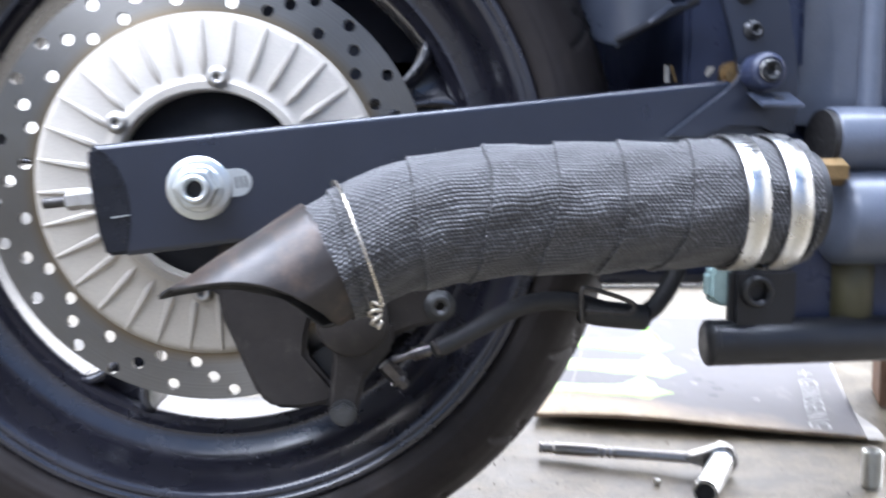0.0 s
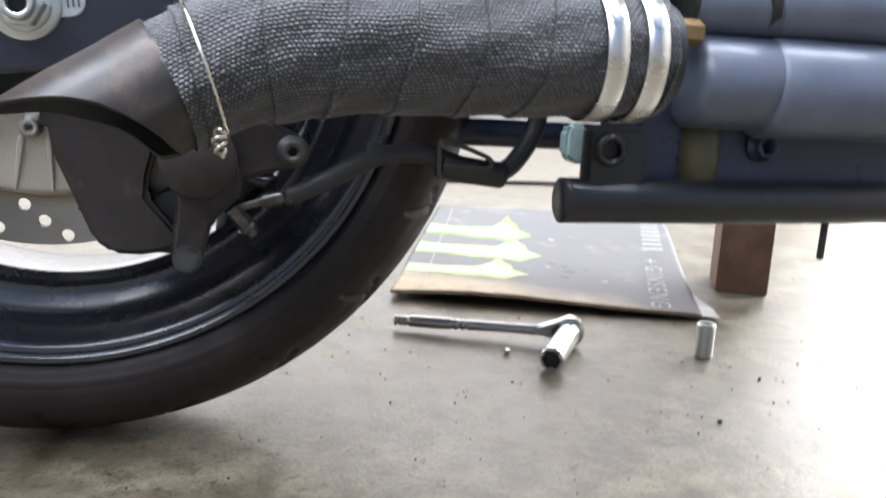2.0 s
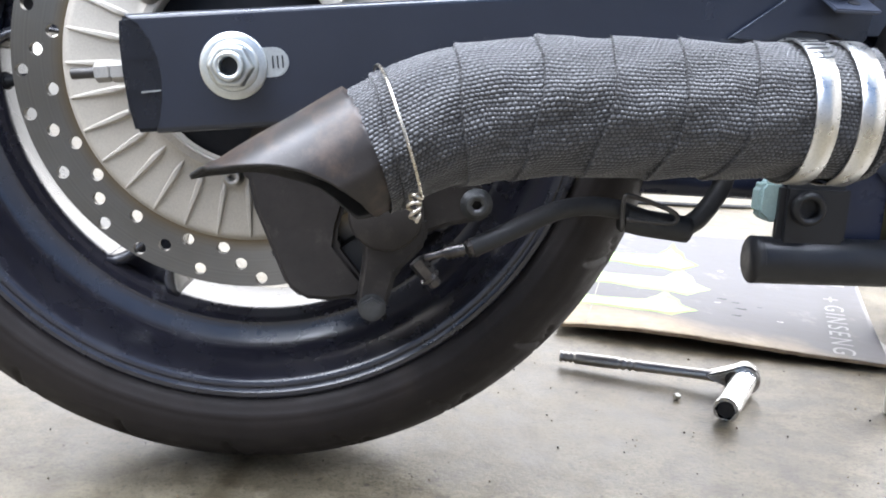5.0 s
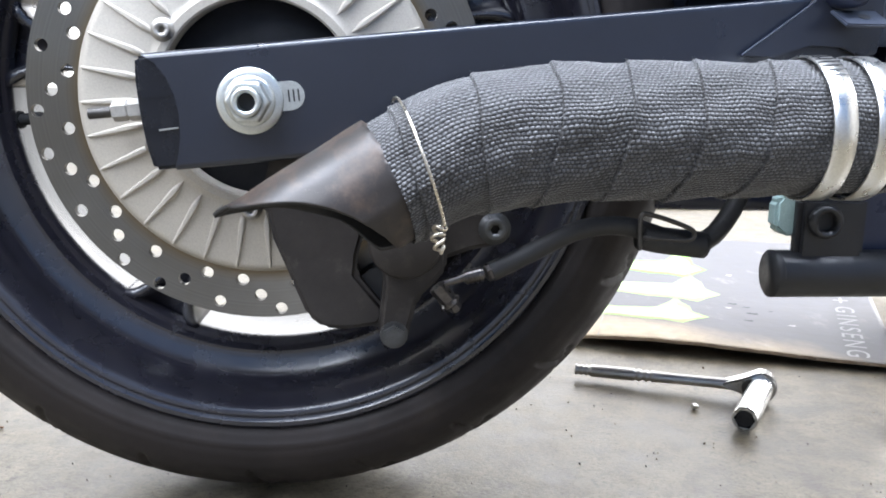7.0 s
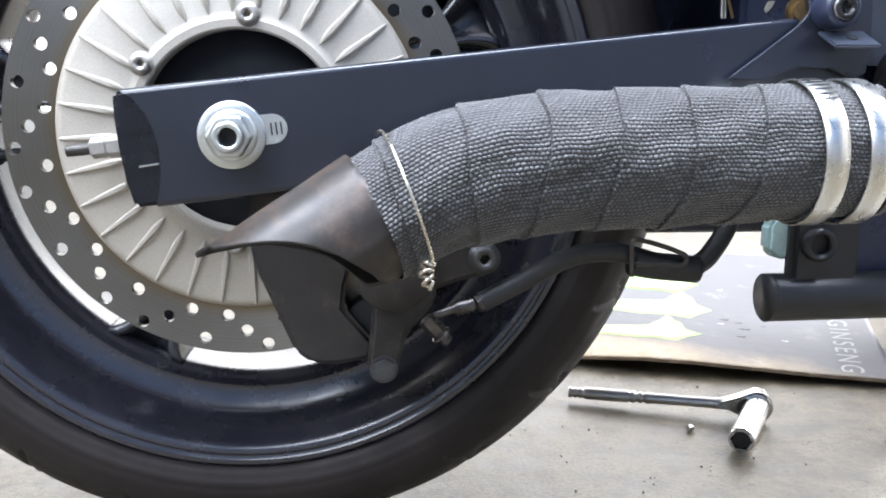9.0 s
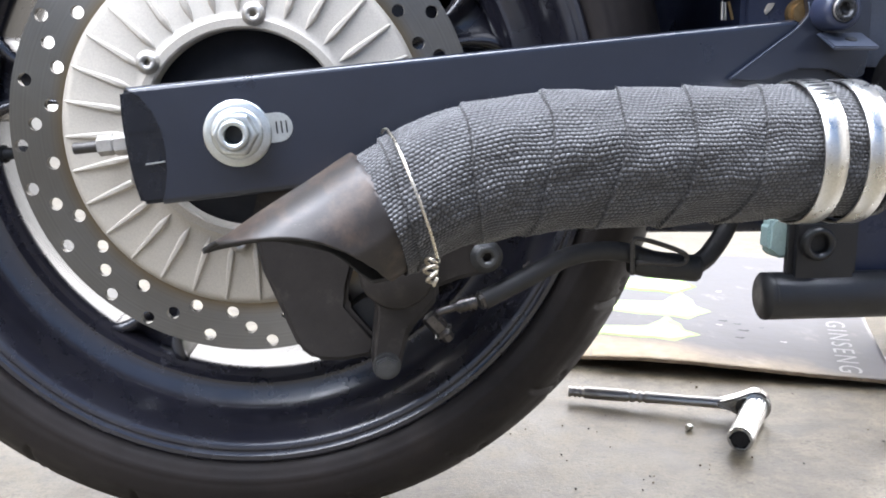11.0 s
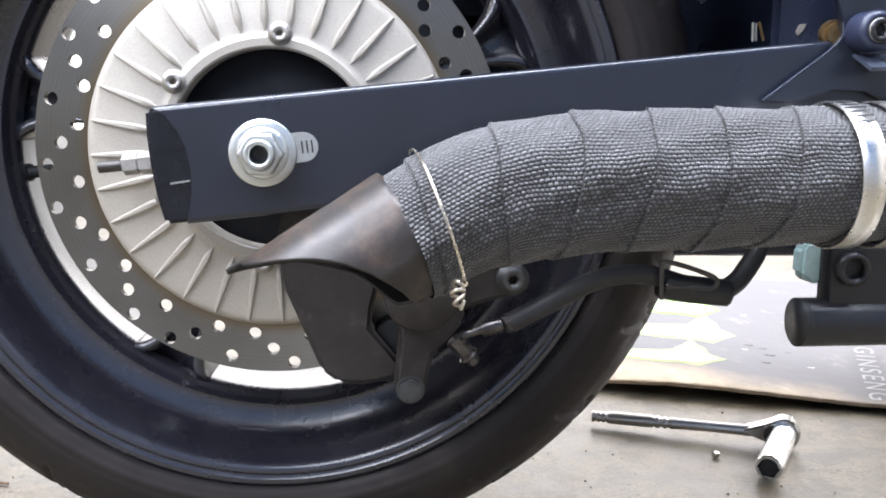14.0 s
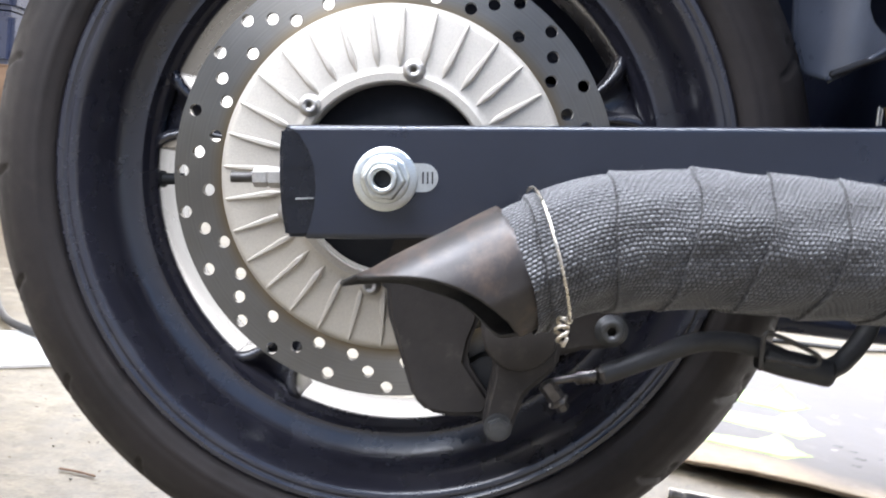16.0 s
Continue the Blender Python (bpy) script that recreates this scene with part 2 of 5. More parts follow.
def brushed_disc():
    m, nt, b = nodes("ground steel rotor")
    tc = nt.nodes.new("ShaderNodeTexCoord")
    sep = nt.nodes.new("ShaderNodeSeparateXYZ")
    about = nt.nodes.new("ShaderNodeVectorMath")
    about.operation = "SUBTRACT"
    about.inputs[1].default_value = (0, 0, 0.3)
    nt.links.new(tc.outputs["Object"], about.inputs[0])
    nt.links.new(about.outputs[0], sep.inputs[0])
    sq = nt.nodes.new("ShaderNodeVectorMath")
    sq.operation = "LENGTH"
    comb = nt.nodes.new("ShaderNodeCombineXYZ")
    nt.links.new(sep.outputs[0], comb.inputs[0])
    nt.links.new(sep.outputs[2], comb.inputs[2])
    nt.links.new(comb.outputs[0], sq.inputs[0])
    n = nt.nodes.new("ShaderNodeTexNoise")
    n.noise_dimensions = "1D"
    n.inputs["Scale"].default_value, n.inputs["Detail"].default_value = 900, 6
    nt.links.new(sq.outputs["Value"], n.inputs["W"])
    big = noise_tex(nt, 16, 5)
    col = ramp(nt, n.outputs[0], [(0.3, (0.225, 0.218, 0.204)), (0.7, (0.265, 0.258, 0.242))]).outputs[0]
    col = mix(nt, "MULTIPLY", 0.5, col, ramp(nt, big.outputs[0], [(0.35, (0.75, 0.7, 0.62)), (0.65, (1, 1, 1))]).outputs[0])
    nt.links.new(col, b.inputs["Base Color"])
    tan = ramp(nt, sq.outputs["Value"], [(0.1158, (1.0, 0.80, 0.52)), (0.1182, (1, 1, 1))]).outputs[0]
    nt.links.new(mix(nt, "MULTIPLY", 0.8, col, tan), b.inputs["Base Color"])
    b.inputs["Metallic"].default_value, b.inputs["Roughness"].default_value = 1.0, 0.40
    # turned in circles: the gloss spreads across the grinding marks
    tg = nt.nodes.new("ShaderNodeTangent")
    tg.direction_type, tg.axis = "RADIAL", "Y"
    nt.links.new(tg.outputs[0], b.inputs["Tangent"])
    b.inputs["Anisotropic"].default_value, b.inputs["Anisotropic Rotation"].default_value = 0.8, 0.25
    bump(nt, b, n.outputs[0], 0.25, 0.00004)
    return m


def concrete():
    m, nt, b = nodes("trowelled concrete")
    n1, n2, n3, n4, n5 = noise_tex(nt, 5.5, 9, 0.62), noise_tex(nt, 22, 6, 0.65), noise_tex(nt, 260, 4, 0.7), noise_tex(nt, 75, 3), noise_tex(nt, 520, 2)
    col = ramp(nt, n1.outputs[0], [(0.34, (0.126, 0.106, 0.069)), (0.66, (0.180, 0.161, 0.120))]).outputs[0]
    col = mix(nt, "MULTIPLY", 0.85, col, ramp(nt, n2.outputs[0], [(0.38, (0.50, 0.47, 0.42)), (0.60, (1.08, 1.06, 1.02))]).outputs[0])
    col = mix(nt, "MULTIPLY", 0.8, col, ramp(nt, n3.outputs[0], [(0.34, (0.40, 0.38, 0.35)), (0.52, (1, 1, 1))]).outputs[0])
    smudge = noise_tex(nt, 34, 6, 0.6)
    col = mix(nt, "MULTIPLY", 0.8, col, ramp(nt, smudge.outputs[0], [(0.40, (0.60, 0.56, 0.50)), (0.53, (1, 1, 1))]).outputs[0])
    # dark specks and small scuffed smudges
    spots = ramp(nt, n4.outputs[0], [(0.31, (0.25, 0.22, 0.19)), (0.38, (1, 1, 1))]).outputs[0]
    col = mix(nt, "MULTIPLY", 0.8, col, spots)
    col = mix(nt, "MULTIPLY", 0.6, col, ramp(nt, n5.outputs[0], [(0.33, (0.22, 0.19, 0.17)), (0.39, (1, 1, 1))]).outputs[0])
    nt.links.new(col, b.inputs["Base Color"])
    r = ramp(nt, n2.outputs[0], [(0.3, (0.30, 0.30, 0.30)), (0.7, (0.48, 0.48, 0.48))])
    nt.links.new(r.outputs[0], b.inputs["Roughness"])
    b.inputs["Specular IOR Level"].default_value = 0.5
    bump(nt, b, n3.outputs[0], 0.45, 0.0009)
    bump(nt, b, n2.outputs[0], 0.25, 0.003)
    return m


def wrap_cloth():
    m, nt, b = nodes("woven exhaust wrap")
    n1, n2 = noise_tex(nt, 28, 5), noise_tex(nt, 1400, 3)
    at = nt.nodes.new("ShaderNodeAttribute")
    at.attribute_name = "weave_shade"
    # shade between knots and along laps is put into the colour
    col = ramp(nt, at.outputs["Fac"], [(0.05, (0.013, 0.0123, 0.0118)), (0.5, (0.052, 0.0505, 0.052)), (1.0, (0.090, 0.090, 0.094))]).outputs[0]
    col = mix(nt, "MULTIPLY", 0.6, col, ramp(nt, n1.outputs[0], [(0.3, (0.52, 0.49, 0.45)), (0.7, (1, 1, 1))]).outputs[0])
    col = mix(nt, "MULTIPLY", 0.5, col, ramp(nt, n2.outputs[0], [(0.3, (0.6, 0.6, 0.6)), (0.7, (1.0, 1.0, 1.0))]).outputs[0])
    nt.links.new(col, b.inputs["Base Color"])
    b.inputs["Roughness"].default_value = 0.52
    b.inputs["Sheen Weight"].default_value, b.inputs["Sheen Roughness"].default_value = 0.58, 0.40
    # gloss is lowered in the gaps too, as if they were shaded
    nt.links.new(ramp(nt, at.outputs["Fac"], [(0.05, (0.15, 0.15, 0.15)), (0.7, (0.68, 0.68, 0.68))]).outputs[0], b.inputs["Specular IOR Level"])
    bump(nt, b, n2.outputs[0], 0.5, 0.0002)
    return m


def printed_card():
    m, nt, b = nodes("printed cardboard")
    n1, n2 = noise_tex(nt, 9, 6), noise_tex(nt, 70, 5)
    tc = nt.nodes.new("ShaderNodeTexCoord")
    sep = nt.nodes.new("ShaderNodeSeparateXYZ")
    nt.links.new(tc.outputs["UV"], sep.inputs[0])
    # dark print over most of the sheet, fading to bare tan board at the worn front left
    add = nt.nodes.new("ShaderNodeMath")
    add.operation = "ADD"
    across, along = nt.nodes.new("ShaderNodeMath"), nt.nodes.new("ShaderNodeMath")
    across.operation = along.operation = "MULTIPLY"
    across.inputs[1].default_value, along.inputs[1].default_value = 0.35, 1.6
    nt.links.new(sep.outputs[0], across.inputs[0])
    nt.links.new(sep.outputs[1], along.inputs[0])
    nt.links.new(across.outputs[0], add.inputs[0])
    nt.links.new(along.outputs[0], add.inputs[1])
    jig = nt.nodes.new("ShaderNodeMath")
    jig.operation = "MULTIPLY_ADD"
    nt.links.new(n1.outputs[0], jig.inputs[0])
    jig.inputs[1].default_value = 0.30
    nt.links.new(add.outputs[0], jig.inputs[2])
    col = ramp(nt, jig.outputs[0], [(0.32, (0.42, 0.335, 0.23)), (0.54, (0.130, 0.128, 0.136))]).outputs[0]
    worn = noise_tex(nt, 16, 8, 0.72, (1.0, 0.55, 1.0))
    col = mix(nt, "MIX", ramp(nt, worn.outputs[0], [(0.56, (0, 0, 0)), (0.70, (0.4, 0.4, 0.4))]).outputs[0], col, (0.40, 0.375, 0.335))
    col = mix(nt, "MULTIPLY", 0.7, col, ramp(nt, n2.outputs[0], [(0.33, (0.6, 0.58, 0.55)), (0.6, (1, 1, 1))]).outputs[0])
    nt.links.new(col, b.inputs["Base Color"])
    r = ramp(nt, n2.outputs[0], [(0.3, (0.46, 0.46, 0.46)), (0.7, (0.66, 0.66, 0.66))])
    nt.links.new(r.outputs[0], b.inputs["Roughness"])
    b.inputs["Specular IOR Level"].default_value = 0.22
    bump(nt, b, n1.outputs[0], 0.4, 0.004)
    return m


def scuff(m, stretch, colour, at=0.66):
    """Adds thin pale scratches to a worn surface."""
    nt = m.node_tree
    b = nt.nodes["Principled BSDF"]
    n = noise_tex(nt, 46, 9, 0.78, stretch)
    old = b.inputs["Base Color"].links[0].from_socket
    nt.links.new(mix(nt, "MIX", ramp(nt, n.outputs[0], [(at, (0, 0, 0)), (at + 0.05, (0.8, 0.8, 0.8))]).outputs[0], old, colour), b.inputs["Base Color"])


scuff(pipe_paint, (1.0, 1.0, 2.6), (0.20, 0.17, 0.15), 0.64)
scuff(pipe_paint, (5.0, 5.0, 1.4), (0.42, 0.38, 0.34), 0.70)
scuff(arm_paint, (0.7, 1.0, 2.2), (0.13, 0.13, 0.14), 0.69)
rotor_steel, concrete_mat, wrap_mat, card_mat = brushed_disc(), concrete(), wrap_cloth(), printed_card()
# near-black: soot inside the pipe, and shade of bores put into the colour
bore_dark = surface("near-black bore shade and soot", (0.012, 0.011, 0.011), 0.6, var=0.2, big=90, fine=900)
carton_brown = surface("brown carton", (0.20, 0.130, 0.085), 0.8, var=0.15, big=12, fine=300, spec=0.2)
card_edge = surface("cardboard edge", (0.36, 0.27, 0.18), 0.85, var=0.25, big=60, fine=500)
green_ink = surface("green print", (0.22, 0.52, 0.08), 0.5, var=0.2, big=40, fine=300, dust=(0.32, 0.52, 0.18), dust_at=0.62, spec=0.2)
pale_glare_ink = surface("pale green glare", (0.47, 0.58, 0.31), 0.6, var=0.12, big=40, fine=300, spec=0.2)
bare_board = surface("bare grey board", (0.40, 0.39, 0.37), 0.6, var=0.2, big=30, fine=300, spec=0.3)
crease_tone = surface("pale crease", (0.33, 0.31, 0.27), 0.7, var=0.25, big=60, fine=300, spec=0.2)
green_glare_ink = surface("green print paled by glare", (0.34, 0.47, 0.18), 0.55, var=0.2, big=40, fine=300, spec=0.2)
black_ink = surface("black ink", (0.045, 0.045, 0.05), 0.6, var=0.3, big=60, fine=400, spec=0.2)
white_ink = surface("white print", (0.29, 0.29, 0.285), 0.4, var=0.1, big=40, fine=300)


for m, weight in ((arm_paint, 0.7), (grey_part, 0.4), (pipe_paint, 0.06)):
    lacquer = m.node_tree.nodes["Principled BSDF"]
    lacquer.inputs["Coat Weight"].default_value, lacquer.inputs["Coat Roughness"].default_value = weight, 0.16

# ---- mesh helpers ----
def part(name, bm, material, parent, label=""):
    """Links a bmesh, or a mesh, as one object under a thing or a part."""
    if isinstance(bm, bmesh.types.BMesh):
        me = bpy.data.meshes.new(name)
        bmesh.ops.recalc_face_normals(bm, faces=bm.faces)
        bm.to_mesh(me)
        bm.free()
    else:
        me = bm
    if not me.materials:
        me.materials.append(material)
    ob = new(name, me)
    ob.parent = parent
    if label:
        ob["label"] = label
    return ob


def thing(name, label, category, at=(0, 0, 0), group="", kind=""):
    ob = new(name)
    ob.empty_display_size = 0.02
    ob.location = at
    return tagged(ob, label, category, group, kind)


def smooth(bm, angle=35):
    for f in bm.faces:
        f.smooth = True
    for e in bm.edges:
        if len(e.link_faces) == 2 and e.calc_face_angle(0) > radians(angle):
            e.smooth = False
    return bm


def revolve(profile, n=96, closed=True, centre=(0, 0, 0.3)):
    """Turns a profile of (radius, y) about the axle's line."""
    bm = bmesh.new()
    rings = []
    for k in range(n):
        a = 2 * math.pi * k / n
        rings.append([bm.verts.new((centre[0] + r * math.cos(a), centre[1] + y, centre[2] + r * math.sin(a))) for r, y in profile])
    m = len(profile)
    for k in range(n):
        p, q = rings[k], rings[(k + 1) % n]
        for j in range(m if closed else m - 1):
            bm.faces.new((p[j], p[(j + 1) % m], q[(j + 1) % m], q[j]))
    bmesh.ops.recalc_face_normals(bm, faces=bm.faces)
    return smooth(bm)


def prism(outline, y0, y1, bevel=0.0015, segments=2):
    """A plate: an outline of (x, z) from y0 to y1, its edges rounded."""
    bm = bmesh.new()
    a = [bm.verts.new((x, y0, z)) for x, z in outline]
    b = [bm.verts.new((x, y1, z)) for x, z in outline]
    bm.faces.new(a)
    bm.faces.new(b[::-1])
    for k in range(len(a)):
        bm.faces.new((a[k], b[k], b[(k + 1) % len(a)], a[(k + 1) % len(a)]))
    bmesh.ops.recalc_face_normals(bm, faces=bm.faces)
    if bevel:
        sharp = [e for e in bm.edges if e.calc_face_angle(0) > radians(28)]
        bmesh.ops.bevel(bm, geom=sharp, offset=bevel, segments=segments, affect="EDGES", clamp_overlap=True)
    return smooth(bm)


def box(x0, x1, y0, y1, z0, z1, bevel=0.002):
    return prism([(x0, z0), (x1, z0), (x1, z1), (x0, z1)], y0, y1, bevel)


def rod(a, b, r, n=24, bevel=0.001, r2=None, sides=None):
    """A round (or many-sided) bar from a to b with rounded ends."""
    a, b = Vector(a), Vector(b)
    h = (b - a).length
    bm = bmesh.new()
    bmesh.ops.create_cone(bm, cap_ends=True, segments=sides or n, radius1=r, radius2=r if r2 is None else r2, depth=h)
    if bevel:
        ends = [e for e in bm.edges if abs(abs(e.verts[0].co.z) - h / 2) < 1e-6 and abs(e.verts[0].co.z - e.verts[1].co.z) < 1e-6]
        bmesh.ops.bevel(bm, geom=ends, offset=bevel, segments=2, affect="EDGES", clamp_overlap=True)
    m = Matrix.Translation((a + b) / 2) @ (b - a).to_track_quat("Z", "Y").to_matrix().to_4x4()
    bmesh.ops.transform(bm, matrix=m, verts=bm.verts)
    return smooth(bm, 40)


def curve_points(points, steps=12):
    """A smooth line through the points (Catmull-Rom)."""
    p = [Vector(q) for q in points]
    p = [2 * p[0] - p[1]] + p + [2 * p[-1] - p[-2]]
    out = []
    for k in range(1, len(p) - 2):
        for s in range(steps):
            t = s / steps
            out.append(0.5 * (2 * p[k] + (p[k + 1] - p[k - 1]) * t + (2 * p[k - 1] - 5 * p[k] + 4 * p[k + 1] - p[k + 2]) * t**2 + (3 * p[k] - p[k - 1] - 3 * p[k + 1] + p[k + 2]) * t**3))
    out.append(p[-2])
    return out


def frames(path):
    """For each point of a path: the way ahead and two directions across it, carried along without twist."""
    out, up = [], None
    for k, p in enumerate(path):
        d = (path[min(k + 1, len(path) - 1)] - path[max(k - 1, 0)]).normalized()
        if up is None:
            up = Vector((0, 0, 1)) if abs(d.z) < 0.9 else Vector((0, 1, 0))
        up = (up - d * up.dot(d)).normalized()
        out.append((d, up, d.cross(up)))
    return out


def hose(points, r, n=14, steps=10, radius=None):
    """A round tube along a smooth line; radius(k / last) scales it."""
    path = curve_points(points, steps)
    bm, rings = bmesh.new(), []
    for k, (p, (d, u, v)) in enumerate(zip(path, frames(path))):
        rr = r * (radius(k / (len(path) - 1)) if radius else 1)
        rings.append([bm.verts.new(p + rr * (math.cos(2 * math.pi * j / n) * u + math.sin(2 * math.pi * j / n) * v)) for j in range(n)])
    for a, b in zip(rings, rings[1:]):
        for j in range(n):
            bm.faces.new((a[j], a[(j + 1) % n], b[(j + 1) % n], b[j]))
    bm.faces.new(rings[0][::-1])
    bm.faces.new(rings[-1])
    return smooth(bm, 50)


def grid_mesh(name, co, rows, cols, wrap_cols=False):
    """A smooth mesh from an array of points, rows by cols."""
    me = bpy.data.meshes.new(name)
    r, c = np.meshgrid(np.arange(rows - 1), np.arange(cols if wrap_cols else cols - 1), indexing="ij")
    c2 = (c + 1) % cols
    quads = np.stack([r * cols + c, r * cols + c2, (r + 1) * cols + c2, (r + 1) * cols + c], -1).reshape(-1, 4)
    me.vertices.add(rows * cols)
    me.vertices.foreach_set("co", np.ascontiguousarray(co, dtype=np.float32).ravel())
    me.loops.add(quads.size)
    me.loops.foreach_set("vertex_index", quads.ravel().astype(np.int32))
    me.polygons.add(len(quads))
    me.polygons.foreach_set("loop_start", np.arange(0, quads.size, 4, dtype=np.int32))
    me.polygons.foreach_set("use_smooth", np.ones(len(quads), dtype=bool))
    me.update(calc_edges=True)
    return me


def joined(*parts):
    """Several bmeshes as one."""
    out = bmesh.new()
    for bm in parts:
        me = bpy.data.meshes.new("piece")
        bm.to_mesh(me)
        bm.free()
        out.from_mesh(me)
        bpy.data.meshes.remove(me)
    return out


# ---- the shelter: floor, walls, ceiling ----
def slab(name, x0, x1, y0, y1, z0, z1, material, label):
    ob = part(name, box(x0, x1, y0, y1, z0, z1, 0), material, None)
    return tagged(ob, label, "wall" if "wall" in name else name.split("_")[0], kind="structure")


slab("floor", -9, 9, -9, 14, -0.12, 0, concrete_mat, "trowelled grey concrete floor, stained and speckled")
slab("wall_west", -3.2, -3.0, -3.0, 3.5, 0, 2.5, wall_paint, "pale painted wall of the shelter")
# east wall in two pieces; the gap is made up to seat the fill lamp
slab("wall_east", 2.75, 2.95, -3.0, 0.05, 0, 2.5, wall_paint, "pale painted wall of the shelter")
slab("wall_east", 2.75, 2.95, 2.25, 3.5, 0, 2.5, wall_paint, "pale unseen wall beside a gap added for the side fill")
# unseen wall behind the camera, added to tone what rim and arm reflect
slab("wall_south", -3.2, 3.6, -4.6, -4.45, 0, 1.9, reflection_paint, "unseen blue-grey wall, added for the bike's reflections")
slab("wall_north", -3.0, -2.05, 3.5, 3.65, 0, 2.5, wall_paint, "pale painted end wall beside the opening")
slab("ceiling", -3.2, 3.6, 0.85, 3.5, 2.5, 2.62, ceiling_paint, "plain grey ceiling of the shelter")

glow = bpy.data.materials.new("bright outdoor haze")
glow.use_nodes = True
gt = glow.node_tree
em = gt.nodes.new("ShaderNodeEmission")
em.inputs[0].default_value, em.inputs[1].default_value = (1.0, 0.985, 0.95, 1), 2.5
gt.links.new(em.outputs[0], gt.nodes["Material Output"].inputs[0])
slab("backdrop", -8.5, 8.5, 12.0, 12.1, -0.05, 6.0, glow, "bright hazy daylight outside the shelter")

# ---- the motorcycle ----
bike = thing("motorcycle", "black motorcycle with a drilled rear disc and wrapped exhaust", "motorcycle")
C = Vector((0, 0, 0.3))


def polar(r, deg, y):
    return (r * math.cos(radians(deg)), y, 0.3 + r * math.sin(radians(deg)))


# rear wheel: rim with deep dish
rim_profile = [(0.2290, -0.0790), (0.2287, -0.0820), (0.2268, -0.0838), (0.2240, -0.0838), (0.2226, -0.0826), (0.2212, -0.0824), (0.2196, -0.0834), (0.2170, -0.0832), (0.2150, -0.0818), (0.2136, -0.0795), (0.2118, -0.0758),
               (0.2098, -0.0712), (0.2082, -0.0660), (0.2070, -0.0600), (0.2058, -0.0540), (0.2040, -0.0494), (0.2010, -0.0459), (0.1970, -0.0438), (0.1930, -0.0418), (0.1890, -0.0402), (0.1875, -0.0400), (0.1860, -0.0400), (0.1848, -0.0386), (0.1840, -0.0355), (0.1826, -0.0336), (0.1802, -0.0324), (0.1786, -0.0300),
               (0.1778, -0.0250), (0.1780, -0.0100), (0.1788, 0.0150), (0.1802, 0.0350), (0.1830, 0.0500), (0.1900, 0.0610), (0.2010, 0.0690), (0.2100, 0.0735), (0.2138, 0.0785), (0.2158, 0.0808), (0.2225, 0.0836), (0.2285, 0.0822),
               (0.2290, 0.0790), (0.2240, 0.0760), (0.2170, 0.0650), (0.2060, 0.0350), (0.2060, -0.0350), (0.2170, -0.0650), (0.2240, -0.0760)]
wheel = part("rear_wheel", revolve(rim_profile, 180), rim_paint, bike, "satin black cast rim with a deep dish")


def tyre_mesh():
    n, m = 1200, 72
    half = [(0.0, 0.3000), (0.02, 0.2978), (0.04, 0.2918), (0.06, 0.2815), (0.074, 0.2705), (0.0825, 0.2590), (0.0860, 0.2485), (0.0858, 0.2400), (0.0835, 0.2335), (0.0805, 0.2300), (0.076, 0.2275)]
    prof = [(-y, r) for y, r in half[::-1]] + half[1:]
    t = np.linspace(0, len(prof) - 1, m)
    py, pr = (np.interp(t, np.arange(len(prof)), [p[k] for p in prof]) for k in (0, 1))
    th = np.linspace(0, 2 * np.pi, n, endpoint=False)[:, None]
    y, r = np.broadcast_to(py, (n, m)), np.broadcast_to(pr, (n, m))
    cut = np.zeros((n, m))
    for side in (-1, 1):
        for k in range(22):
            for off, y0, y1, slope, deep in ((0.0, 0.012, 0.066, 3.2, 0.0045), (0.14, 0.045, 0.079, -1.8, 0.0035)):
                mid = 2 * np.pi * (k + (0.5 if side > 0 else 0)) / 22 + off + slope * (np.abs(y) - y0)
                d = np.abs((th - mid + np.pi) % (2 * np.pi) - np.pi) * 0.29
                on = (y * side > y0) & (y * side < y1)
                cut = np.maximum(cut, np.where(on, deep * np.clip(1.6 - d / 0.0022, 0, 1), 0))
    # moulded rings and lettering band of the sidewall
    ring = 0.0009 * np.exp(-(((r - 0.2405) / 0.0012) ** 2)) + 0.0006 * np.exp(-(((r - 0.2555) / 0.0010) ** 2))
    side_out = np.where(np.abs(y) > 0.07, ring, 0)
    rr = r - cut
    yy = y + np.sign(y) * side_out
    co = np.stack([rr * np.cos(th), yy, 0.3 + rr * np.sin(th)], -1).reshape(n, m, 3)
    co = np.concatenate([co, co[:1]], 0)
    return grid_mesh("tyre", co.reshape(-1, 3), n + 1, m)


part("tyre", tyre_mesh(), rubber, wheel, "worn black rubber tyre with slanted tread grooves")


